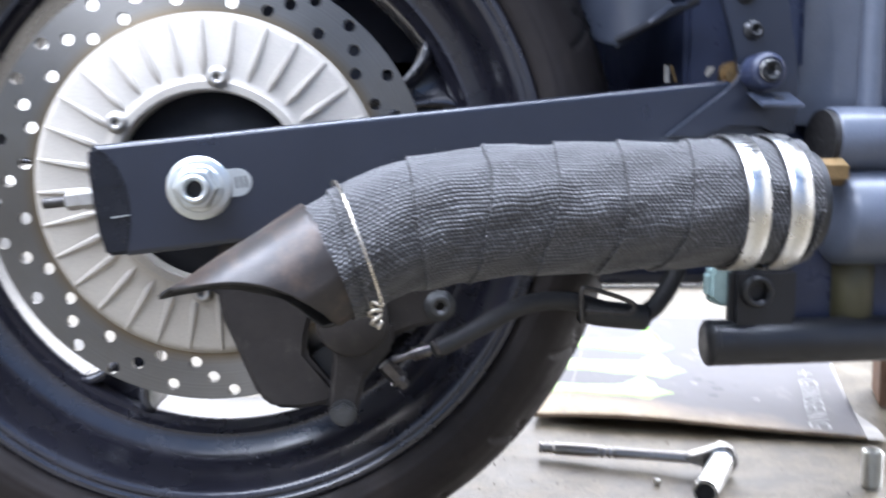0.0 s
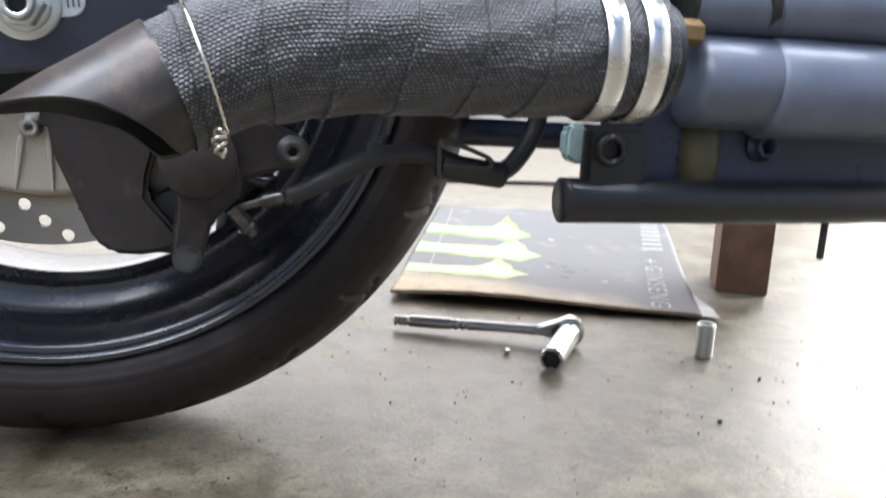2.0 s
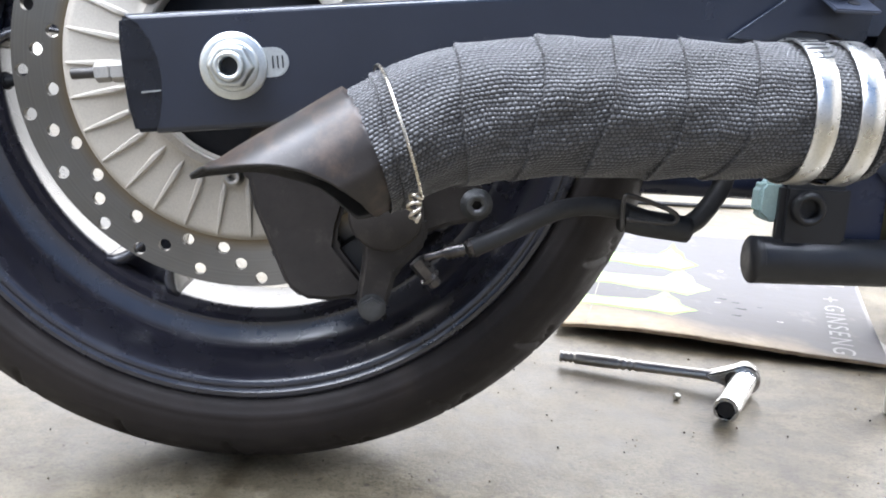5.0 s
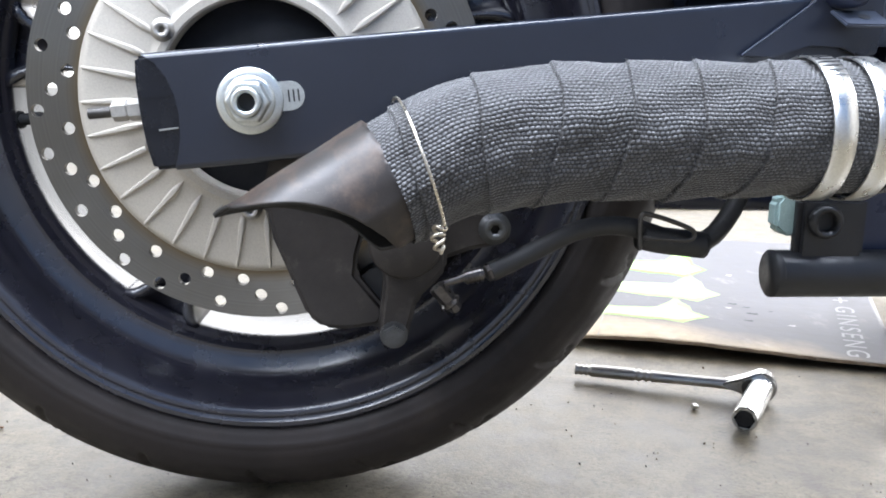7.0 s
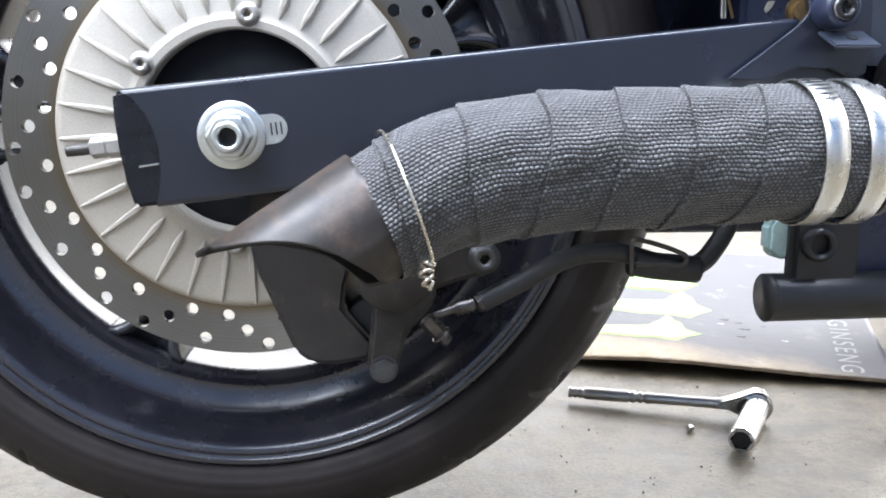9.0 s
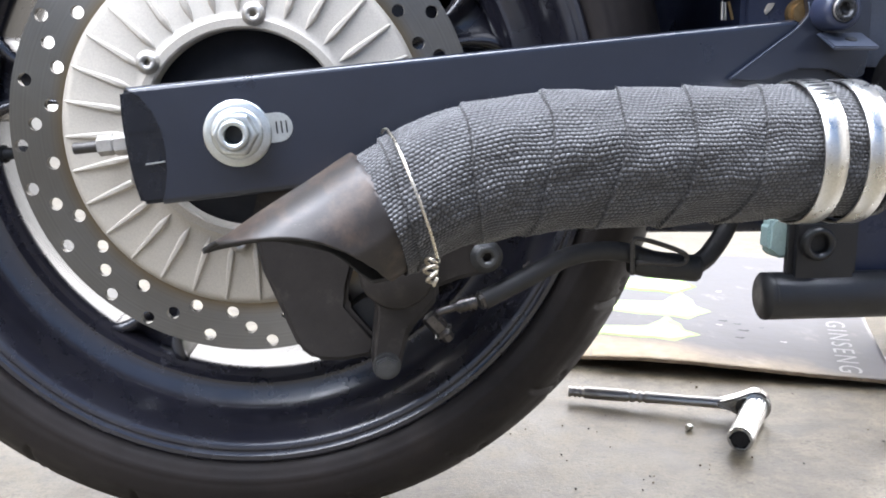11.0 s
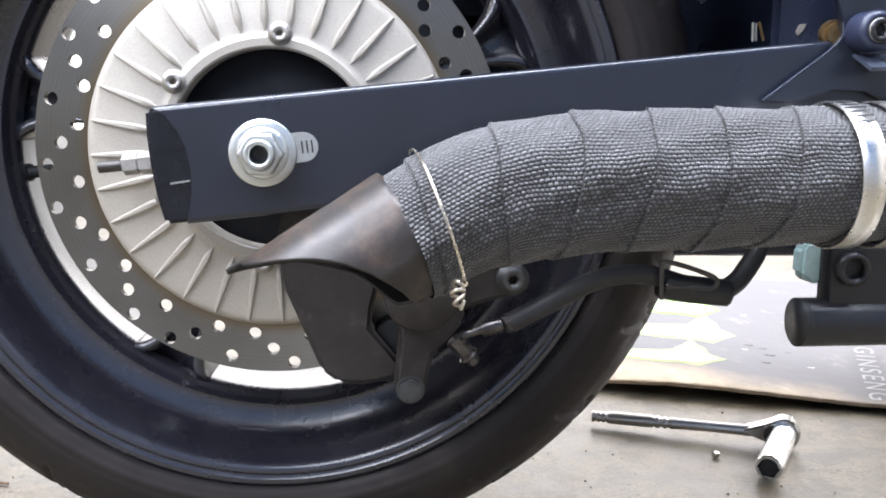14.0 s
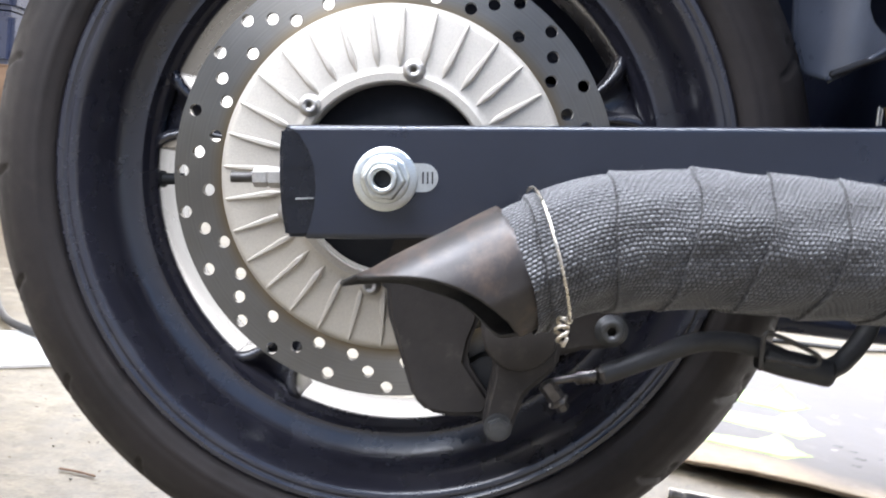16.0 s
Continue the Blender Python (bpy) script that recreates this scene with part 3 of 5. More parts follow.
def spoke_mesh(deg):
    """A cast spoke, wide and hollowed where it meets the rim."""
    rows = [(0.045, 0.034, -0.052, 0.03), (0.07, 0.026, -0.046, 0.026), (0.10, 0.0205, -0.040, 0.022), (0.13, 0.0185, -0.034, 0.02), (0.146, 0.0215, -0.033, 0.02), (0.154, 0.0265, -0.033, 0.02), (0.160, 0.0320, -0.033, 0.02), (0.166, 0.0385, -0.033, 0.02), (0.171, 0.0450, -0.033, 0.021), (0.1755, 0.0530, -0.033, 0.021), (0.1800, 0.064, -0.033, 0.022)]
    bm, rings = bmesh.new(), []
    for r, w, y0, y1 in rows:
        h, b = w / 2, 0.004
        e = 0.012 if r > 0.15 else 0.005
        sec = [(-h, y0 + b), (-h + 0.1 * h, y0), (-0.66 * h, y0), (-0.5 * h, y0 + e), (0.5 * h, y0 + e), (0.66 * h, y0), (h - 0.1 * h, y0), (h, y0 + b), (h, y1 - b), (h - b, y1), (-h + b, y1), (-h, y1 - b)]
        ring = []
        for s, y in sec:
            a = radians(deg) + math.atan2(s, r)
            ring.append(bm.verts.new((r * math.cos(a), y, 0.3 + r * math.sin(a))))
        rings.append(ring)
    for p, q in zip(rings, rings[1:]):
        for j in range(12):
            bm.faces.new((p[j], p[(j + 1) % 12], q[(j + 1) % 12], q[j]))
    bm.faces.new(rings[0][::-1])
    bm.faces.new(rings[-1])
    return smooth(bm, 50)


for k in range(5):
    part("spoke", spoke_mesh(170 + 72 * k), rim_paint, wheel)
part("hub", revolve([(0.063, -0.0895), (0.066, -0.088), (0.066, -0.078), (0.058, -0.070), (0.058, 0.06), (0.056, 0.064), (0.012, 0.064), (0.012, -0.0895)], 64), hub_black, wheel)
part("valve_stem", joined(rod(polar(0.179, -173.5, -0.022), polar(0.160, -173.5, -0.026), 0.0042), rod(polar(0.181, -173.5, -0.021), polar(0.1755, -173.5, -0.023), 0.0062)), black_plastic, wheel, "black rubber valve stem")

PATTERN = (0.1385, 0.129, 0.1195, 0.1365, 0.1197, 0.129, 0.1388, 0.1218)


def rotor_mesh():
    """A flat steel ring pierced by sixty-four drilled holes in a zigzag."""
    y0, y1, r0, r1, rh, m, n = -0.0955, -0.0900, 0.1095, 0.1440, 0.0040, 48, 64
    bm = bmesh.new()
    half = math.pi / n
    for k in range(n):
        mid = radians(-85.9) - 2 * half * k
        rc = PATTERN[k % 8]
        border = []
        for r, a0, a1, cnt in ((r1, half, -half, 14), (None, -half, -half, 10), (r0, -half, half, 14), (None, half, half, 10)):
            for j in range(cnt):
                f = j / cnt
                rr = r if r else (r1 + (r0 - r1) * f if a0 < 0 else r0 + (r1 - r0) * f)
                border.append((rr, mid + a0 + (a1 - a0) * f))
        # start the hole's ring at the same direction as the border's first point
        pts = [Vector((r * math.cos(a), r * math.sin(a))) for r, a in border]
        c = Vector((rc * math.cos(mid), rc * math.sin(mid)))
        turn0 = math.atan2(*(pts[0] - c).yx)
        hole = [c + rh * Vector((math.cos(turn0 - 2 * math.pi * j / m), math.sin(turn0 - 2 * math.pi * j / m))) for j in range(m)]
        layers = []
        for y in (y0, y1):
            layers.append(([bm.verts.new((p.x, y, 0.3 + p.y)) for p in pts], [bm.verts.new((p.x, y, 0.3 + p.y)) for p in hole]))
        for o, h in layers:
            for j in range(m):
                bm.faces.new((o[j], o[(j + 1) % m], h[(j + 1) % m], h[j]))
        for j in range(m):
            bm.faces.new((layers[0][1][j], layers[0][1][(j + 1) % m], layers[1][1][(j + 1) % m], layers[1][1][j]))
        for j in list(range(14)) + list(range(24, 38)):
            bm.faces.new((layers[0][0][j], layers[0][0][(j + 1) % m], layers[1][0][(j + 1) % m], layers[1][0][j]))
    bmesh.ops.remove_doubles(bm, verts=bm.verts, dist=1e-6)
    bmesh.ops.recalc_face_normals(bm, faces=bm.faces)
    return smooth(bm, 30)


part("brake_disc", rotor_mesh(), rotor_steel, wheel, "drilled steel brake disc with a worn ground face")
part("disc_carrier", revolve([(0.0610, -0.1080), (0.0622, -0.1092), (0.0668, -0.1092), (0.0680, -0.1080), (0.0720, -0.1068), (0.1060, -0.1036), (0.1090, -0.1024), (0.1120, -0.0985), (0.1125, -0.0958), (0.1080, -0.0900), (0.0640, -0.0900), (0.0610, -0.0920)], 160), carrier_paint, wheel, "silver painted disc carrier with radial ribs")


def fin_mesh():
    """A raised rib: widest near the hub, pointed at both ends, with a flat crest."""
    base = lambda r: -0.1068 + (r - 0.072) * (0.0032 / 0.034)
    rows = [(0.1098, 0.0003, 0.0002), (0.1080, 0.0008, 0.0013), (0.1000, 0.0012, 0.0024), (0.0900, 0.0017, 0.0031), (0.0815, 0.0021, 0.0034), (0.0775, 0.0019, 0.0030), (0.0702, 0.0002, 0.0002)]
    bm, rings = bmesh.new(), []
    for r, w, h in rows:
        rings.append([bm.verts.new((r, base(r) + y, s)) for s, y in ((-1.25 * w, 0.0006), (-0.80 * w, -0.86 * h), (-0.55 * w, -h), (0.55 * w, -h), (0.80 * w, -0.86 * h), (1.25 * w, 0.0006))])
    for p, q in zip(rings, rings[1:]):
        for n in range(5):
            bm.faces.new((p[n], p[n + 1], q[n + 1], q[n]))
    bmesh.ops.recalc_face_normals(bm, faces=bm.faces)
    smooth(bm, 40)
    me = bpy.data.meshes.new("fin")
    bm.to_mesh(me)
    bm.free()
    me.materials.append(carrier_paint)
    return me


fin = fin_mesh()
for k in range(32):
    f = part("fin", fin, carrier_paint, wheel)
    f.matrix_basis = Matrix.Translation(C) @ Matrix.Rotation(-radians(170.8 - 11.25 * k), 4, "Y")


def socket_bolt(at, r, length=0.006, socket=0.45, sides=6):
    """A cap screw's head facing outwards, with a hexagon socket and a washer."""
    x, y, z = at
    bm = bmesh.new()
    n = 24
    prof = [(socket * r, 0.45 * length), (socket * r, -length * 0.9), (0.86 * r, -length), (r, -length * 0.82), (r, -0.001), (1.38 * r, -0.001), (1.38 * r, 0.0)]
    rings = []
    for rr, yy in prof:
        ring = []
        for j in range(n):
            a = 2 * math.pi * j / n
            q = rr
            if rr <= socket * r * 1.001:
                s = (a % (math.pi / 3)) - math.pi / 6
                q = rr * math.cos(math.pi / 6) / math.cos(s)
            ring.append(bm.verts.new((x + q * math.cos(a), y + yy, z + q * math.sin(a))))
        rings.append(ring)
    for p, q in zip(rings, rings[1:]):
        for j in range(n):
            bm.faces.new((p[j], p[(j + 1) % n], q[(j + 1) % n], q[j]))
    bm.faces.new(rings[0])
    return smooth(bm, 30)


for k in range(6):
    part("carrier_bolt", socket_bolt(polar(0.0695, 84.5 + 60 * k, -0.1085), 0.0052), dull_bolt, wheel, "zinc plated socket bolt")

# swingarm
AX, AZ = math.cos(radians(6.0)), math.sin(radians(6.0))


def arm_at(u, v):
    """A place on the arm's outer face: u along it from the axle, v above its middle."""
    return (u * AX - v * AZ, 0.2985 + u * AZ + v * AX)


ARC = [(-0.0600, 0.0335), (-0.0520, 0.0275), (-0.0462, 0.0180), (-0.0432, 0.0080), (-0.0422, -0.0030), (-0.0432, -0.0150), (-0.0455, -0.0250), (-0.0490, -0.0345)]


def arm_mesh():
    """A box tube along the swingarm's line, its outer wall cut back in an arc at the end, with well rounded long edges."""
    bm = prism([arm_at(u, v) for u, v in ARC] + [arm_at(0.372, -0.0345), arm_at(0.372, 0.0335)], -0.1465, -0.1180, 0.0)
    long_edges = [e for e in bm.edges if abs((e.verts[0].co - e.verts[1].co).length) > 0.3]
    bmesh.ops.bevel(bm, geom=long_edges, offset=0.0034, segments=5, affect="EDGES", profile=0.5)
    lip = [e for e in bm.edges if len(e.link_faces) == 2 and e.calc_face_angle(0) > radians(60) and all(v.co.x < -0.02 for v in e.verts) and all(v.co.y < -0.140 for v in e.verts)]
    bmesh.ops.bevel(bm, geom=lip, offset=0.0007, segments=2, affect="EDGES", clamp_overlap=True)
    return smooth(bm, 40)


arm = part("swingarm", arm_mesh(), arm_paint, bike, "satin black box section swingarm")
cap = [(-0.0628, 0.0322), (-0.0643, 0.0180), (-0.0645, 0.0), (-0.0635, -0.0180), (-0.0610, -0.0335), (-0.0300, -0.0335), (-0.0300, 0.0322)]
end_cap = part("end_cap", prism([arm_at(u, v) for u, v in cap], -0.1444, -0.1200, 0.0022, 3), cap_plastic, arm, "black plastic plug in the tube's end")
for v, reach in ((0.0085, -0.0452), (-0.0102, -0.0440)):
    part("cap_ridge", prism([arm_at(-0.0625, v - 0.0003), arm_at(reach, v - 0.0003), arm_at(reach, v + 0.0003), arm_at(-0.0625, v + 0.0003)], -0.1449, -0.1440, 0), cap_plastic, end_cap)
part("end_slot", prism([arm_at(-0.0545, -0.0110), arm_at(-0.0436, -0.0104), arm_at(-0.0436, -0.0096), arm_at(-0.0545, -0.0100)], -0.1456, -0.1440, 0), zinc, end_cap, "bright scratched slot edge")
slot = [arm_at(0.0225 + 0.0085 * math.cos(radians(a)), 0.0025 + 0.0085 * math.sin(radians(a))) for a in range(-90, 91, 15)] + [arm_at(0.0, 0.011), arm_at(0.0, -0.006)]
part("axle_slot", prism(slot, -0.1475, -0.1458, 0.0006), zinc, arm, "bright metal adjuster slot with scale marks")
for k in range(3):
    u = 0.0215 + 0.0028 * k
    part("scale_mark", prism([arm_at(u, -0.001), arm_at(u + 0.0009, -0.001), arm_at(u + 0.0009, 0.006), arm_at(u, 0.006)], -0.1479, -0.1472, 0), black_plastic, arm)


def ring_at(x, y0, y1, z, r0, r1, bevel=0.0006, n=48, sides=None):
    """A washer or collar facing outwards; with sides, a nut."""
    bm = bmesh.new()
    prof = [(r0, y1), (r0, y0 + bevel), (r0 + bevel, y0), (r1 - bevel, y0), (r1, y0 + bevel), (r1, y1)]
    rings = []
    for k, (rr, yy) in enumerate(prof):
        ring = []
        for j in range(n):
            a = 2 * math.pi * j / n + 0.2
            q = rr
            if sides and rr > (r0 + r1) / 2:
                s = (a % (2 * math.pi / sides)) - math.pi / sides
                q = rr / math.cos(s)
                if k == 3:
                    q = min(q, rr * 1.06)
            ring.append(bm.verts.new((x + q * math.cos(a), yy, z + q * math.sin(a))))
        rings.append(ring)
    for p, q in zip(rings, rings[1:]):
        for j in range(n):
            bm.faces.new((p[j], p[(j + 1) % n], q[(j + 1) % n], q[j]))
    return smooth(bm, 28)


part("washer", ring_at(-0.0005, -0.1500, -0.1466, 0.3, 0.009, 0.0192), zinc, arm, "round zinc plated washer")
part("axle_nut", ring_at(-0.0005, -0.1650, -0.1498, 0.3, 0.0080, 0.0112, 0.0010, 60, 6), zinc, arm, "hexagonal zinc plated axle nut")
part("nut_flange", ring_at(-0.0005, -0.1525, -0.1498, 0.3, 0.0085, 0.0146, 0.0012), zinc, arm)
part("axle_end", ring_at(-0.0005, -0.1700, -0.1400, 0.3, 0.0052, 0.0084, 0.0008), zinc, arm, "hollow steel axle end")
# dark plug drawn as the shade inside the hollow axle
part("axle_bore", rod((-0.0005, -0.16, 0.3), (-0.0005, -0.14, 0.3), 0.0053, bevel=0), black_plastic, arm)


def threaded(a, b, r, pitch):
    a, b = Vector(a), Vector(b)
    n = int((b - a).length / pitch) * 2
    return hose([a + (b - a) * k / n for k in range(n + 1)], r, 14, 1, radius=lambda f, n=n: 1.0 if int(round(f * n)) % 2 else 0.86)


part("adjuster_bolt", threaded((-0.0965, -0.131, 0.2905), (-0.0640, -0.131, 0.2939), 0.0036, 0.0012), dark_steel, arm, "dark threaded adjuster bolt")
part("adjuster_nut", rod((-0.0825, -0.131, 0.2920), (-0.0735, -0.131, 0.2929), 0.0062, sides=6, bevel=0.0006), dull_bolt, arm, "zinc plated lock nut")
part("adjuster_spacer", rod((-0.0732, -0.131, 0.2929), (-0.0635, -0.131, 0.2939), 0.0066, sides=6, bevel=0.0008), dull_bolt, arm)
part("far_arm", prism([arm_at(-0.0590, 0.0335), arm_at(-0.0595, -0.0330), arm_at(0.42, -0.033), arm_at(0.42, 0.0335)], 0.112, 0.142, 0.003, 2), arm_paint, arm)

# caliper and its bracket
cal = part("brake_caliper", prism([(0.003, 0.245), (0.0085, 0.2150), (0.0165, 0.1960), (0.0230, 0.1800), (0.0290, 0.1655), (0.0395, 0.1570), (0.0560, 0.1560), (0.0750, 0.1590), (0.0790, 0.1690), (0.0680, 0.1825), (0.0600, 0.1925), (0.0612, 0.2050), (0.0650, 0.2190), (0.0660, 0.2450)], -0.128, -0.104, 0.003, 3), caliper_paint, bike, "dusty black brake caliper below the pipe")
part("caliper_body", revolve([(0.00001, -0.1500), (0.0190, -0.1500), (0.0215, -0.1485), (0.0230, -0.145), (0.0235, -0.104), (0.00001, -0.104)], 56, centre=(0.0900, 0, 0.2165)), caliper_paint, cal)
part("caliper_ear", prism([(0.0755, 0.2080), (0.0770, 0.1880), (0.0740, 0.1630), (0.0745, 0.1535), (0.0800, 0.1475), (0.0875, 0.1480), (0.0923, 0.1535), (0.0945, 0.1640), (0.0985, 0.1790), (0.1085, 0.1890), (0.1160, 0.1980), (0.1160, 0.2150)], -0.140, -0.112, 0.003, 3), caliper_paint, cal)
part("caliper_arm", prism([(0.100, 0.2400), (0.1080, 0.2000), (0.1300, 0.2080), (0.1530, 0.2130), (0.1570, 0.2230), (0.1530, 0.2320), (0.1300, 0.2420)], -0.132, -0.112, 0.003, 3), caliper_paint, cal)
part("carrier_link", prism([(0.010, 0.275), (0.000, 0.235), (0.030, 0.215), (0.075, 0.225), (0.120, 0.245), (0.125, 0.275)], -0.126, -0.112, 0.002), caliper_paint, cal)
part("pad_holder", prism([(0.0380, 0.1610), (0.0600, 0.1560), (0.0900, 0.1530), (0.0980, 0.1800), (0.0900, 0.1960), (0.0700, 0.1940), (0.0620, 0.1880), (0.0540, 0.1840)], -0.117, -0.098, 0.001), black_plastic, cal)
part("caliper_bolt", joined(rod((0.0835, -0.1390, 0.1565), (0.0835, -0.1412, 0.1565), 0.0088, bevel=0.0006), rod((0.0835, -0.1412, 0.1565), (0.0835, -0.1462, 0.1565), 0.0074, sides=6, bevel=0.0012)), worn_bolt, cal, "worn dark hexagon bolt")
part("mount_bolt", socket_bolt((0.1462, -0.1325, 0.2228), 0.0074, 0.0055, 0.46), worn_bolt, cal, "dull black socket bolt")
part("banjo_bolt", joined(rod((0.1100, -0.1330, 0.1860), (0.1185, -0.1330, 0.1765), 0.0056, sides=6, bevel=0.0006), rod((0.1185, -0.1330, 0.1765), (0.1205, -0.1330, 0.1742), 0.0066), rod((0.1205, -0.1330, 0.1742), (0.1240, -0.1330, 0.1700), 0.0042, sides=6)), ferrule_steel, cal, "oily steel banjo bolt")

# brake hose
brake_hose = part("brake_hose", hose([(0.1450, -0.1285, 0.1940), (0.1510, -0.1275, 0.1965), (0.1720, -0.124, 0.2060), (0.1980, -0.122, 0.2185), (0.2180, -0.120, 0.2225), (0.2380, -0.119, 0.2215), (0.2600, -0.117, 0.2150), (0.2830, -0.114, 0.2095)], 0.0064), hose_rubber, bike, "black rubber brake hose looping under the pipe")
part("hose_pipe", rod((0.1140, -0.1320, 0.1870), (0.1290, -0.1310, 0.1915), 0.0026), ferrule_steel, brake_hose, "thin oily steel pipe end")
part("hose_ferrule", rod((0.1275, -0.1310, 0.1908), (0.1405, -0.1300, 0.1938), 0.0044), ferrule_steel, brake_hose, "crimped steel hose end")
for k in range(4):
    part("crimp_ring", rod((0.1285 + 0.0032 * k, -0.1310, 0.19103 + 0.00074 * k), (0.1299 + 0.0032 * k, -0.1309, 0.19136 + 0.00074 * k), 0.0053), ferrule_steel, brake_hose)
part("hose_nut", rod((0.1420, -0.1295, 0.1932), (0.1462, -0.1285, 0.1948), 0.0062, sides=6), ferrule_steel, brake_hose)
part("hose_sleeve", hose([(0.2440, -0.118, 0.2160), (0.2600, -0.117, 0.2125), (0.2900, -0.113, 0.2085)], 0.0090), hose_rubber, brake_hose, "short rubber sleeve over the hose")
part("hose_riser", hose([(0.2900, -0.112, 0.2105), (0.3000, -0.110, 0.2180), (0.3130, -0.105, 0.2360), (0.3200, -0.100, 0.2600)], 0.0066), hose_rubber, brake_hose)
part("wire_clip", hose([(0.2420, -0.127, 0.2080), (0.2415, -0.127, 0.2290), (0.2480, -0.127, 0.2310), (0.2700, -0.125, 0.2240), (0.2785, -0.124, 0.2190), (0.2750, -0.124, 0.2140), (0.2560, -0.125, 0.2150), (0.2440, -0.127, 0.2160)], 0.0016, 8, 6), dark_steel, brake_hose, "bent wire clip holding the hose")

# wrapped exhaust
AXIS = curve_points([(0.380, -0.203, 0.2915), (0.300, -0.204, 0.2915), (0.220, -0.206, 0.2895), (0.160, -0.209, 0.2865), (0.1250, -0.212, 0.2810), (0.1020, -0.215, 0.2715), (0.0830, -0.218, 0.2605), (0.0600, -0.222, 0.2465), (0.0300, -0.228, 0.2310), (-0.0100, -0.236, 0.2095)], 40)


def axis_lengths():
    d = [0.0]
    for a, b in zip(AXIS, AXIS[1:]):
        d.append(d[-1] + (b - a).length)
    return np.array(d)


AXIS_S = axis_lengths()
AXIS_P = np.array([tuple(p) for p in AXIS])
AXIS_F = frames(AXIS)
AXIS_U = np.array([tuple(f[1]) for f in AXIS_F])
AXIS_V = np.array([tuple(-f[2]) for f in AXIS_F])
S_END = float(AXIS_S[int(np.argmin(np.linalg.norm(AXIS_P - np.array([0.0830, -0.218, 0.2605]), axis=1)))])


def on_axis(s):
    return [np.stack([np.interp(s, AXIS_S, a[:, k]) for k in range(3)], -1) for a in (AXIS_P, AXIS_U, AXIS_V)]


def drawn_in(s, phi):
    """The pipe is squeezed flatter on its underside towards the cut end."""
    g = np.clip((s - (S_END - 0.055)) / 0.05, 0, 1)
    return 1 - 0.20 * g * g * (3 - 2 * g) * np.clip(-np.cos(phi), 0, 1)


def wrap_mesh():
    """Woven tape wound in a spiral, each turn lapping over the last."""
    s0, s1, rows, cols = 0.0355, S_END, 900, 800
    pitch, cell = 0.0375, 0.0027
    phi = np.linspace(0, 2 * np.pi, cols, endpoint=False)[None, :]
    s = s0 + np.linspace(0, 1, rows)[:, None] * (s1 + 0.005 * (1 - np.cos(phi)) - s0)
    wob = 0.0012 * np.sin(3 * phi + 21 * s) + 0.0009 * np.sin(2 * phi - 67 * s + 1.3)
    turn = (s + wob) / pitch - phi / (2 * np.pi) + 0.28
    f = turn - np.floor(turn)
    which = np.floor(turn)
    # each turn rises slowly to its lapped edge, then drops to the next
    lap = 0.0014 * f**1.5 + 0.0003 * np.clip((f - 0.90) / 0.06, 0, 1) - 0.0006 * np.exp(-(((1 - f) / 0.010) ** 2)) - 0.0004 * np.exp(-((f / 0.012) ** 2))
    # the weave, laid along each turn of tape
    skew = 0.35 * np.sin(which * 2.1 + 0.6)
    a = (s * (1 + 0.02 * np.sin(which * 5.3)) + 0.006 * skew * np.sin(phi + which)) / cell
    b = (phi * 0.0365) / (cell * 0.80) + 1.2 * skew * s / pitch + 0.20 * np.sin(2 * np.pi * f + 1.7 * which)
    jit = 0.20 * np.sin(0.71 * a + 0.37 * b) + 0.18 * np.sin(0.23 * a - 0.59 * b + 1.0) + 0.05 * np.sin(2.3 * a + 1.1 * b + 4 * np.sin(0.31 * a)) + 0.35 * np.sin(0.11 * a + 0.05 * b) + 0.3 * np.sin(0.043 * b - 0.09 * a + 2)
    a, b = a + jit, b + 0.6 * jit
    row = np.floor(b)
    cellx = (a + 0.5 * (row % 2)) % 1.0 - 0.5
    celly = b % 1.0 - 0.5
    knot = (0.12 + 0.88 * np.clip(1 - (np.abs(celly) / 0.5) ** 2.2, 0, 1)) * (0.16 + 0.84 * np.clip(1 - (np.abs(cellx) / 0.5) ** 2.4, 0, 1))
    vary = np.abs(np.sin(12.9898 * row + 78.233 * np.floor(a + 0.5 * (row % 2))) * 43758.5453) % 1.0
    # yarns vary in thickness and lie loose in places
    yarn = np.abs(np.sin(91.7 * row + 13.1 * which) * 15731.743) % 1.0
    knot = knot * (0.45 + 0.45 * vary + 0.25 * yarn)
    lump = 0.0006 * np.sin(5 * phi + 40 * s) + 0.0005 * np.sin(9 * phi - 90 * s + 2)
    r = 0.0352 * drawn_in(s, phi) + lap + 0.0009 * knot + lump
    p, u, v = on_axis(s)
    co = p + r[..., None] * (np.cos(phi)[..., None] * u + np.sin(phi)[..., None] * v)
    me = grid_mesh("wrap", co.reshape(-1, 3), rows, cols, True)
    # shade stored per point: dark between knots and beside each lap
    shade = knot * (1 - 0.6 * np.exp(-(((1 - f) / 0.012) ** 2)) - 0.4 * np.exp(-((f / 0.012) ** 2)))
    at = me.attributes.new("weave_shade", "FLOAT", "POINT")
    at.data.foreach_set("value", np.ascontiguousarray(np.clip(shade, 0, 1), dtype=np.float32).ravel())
    return me


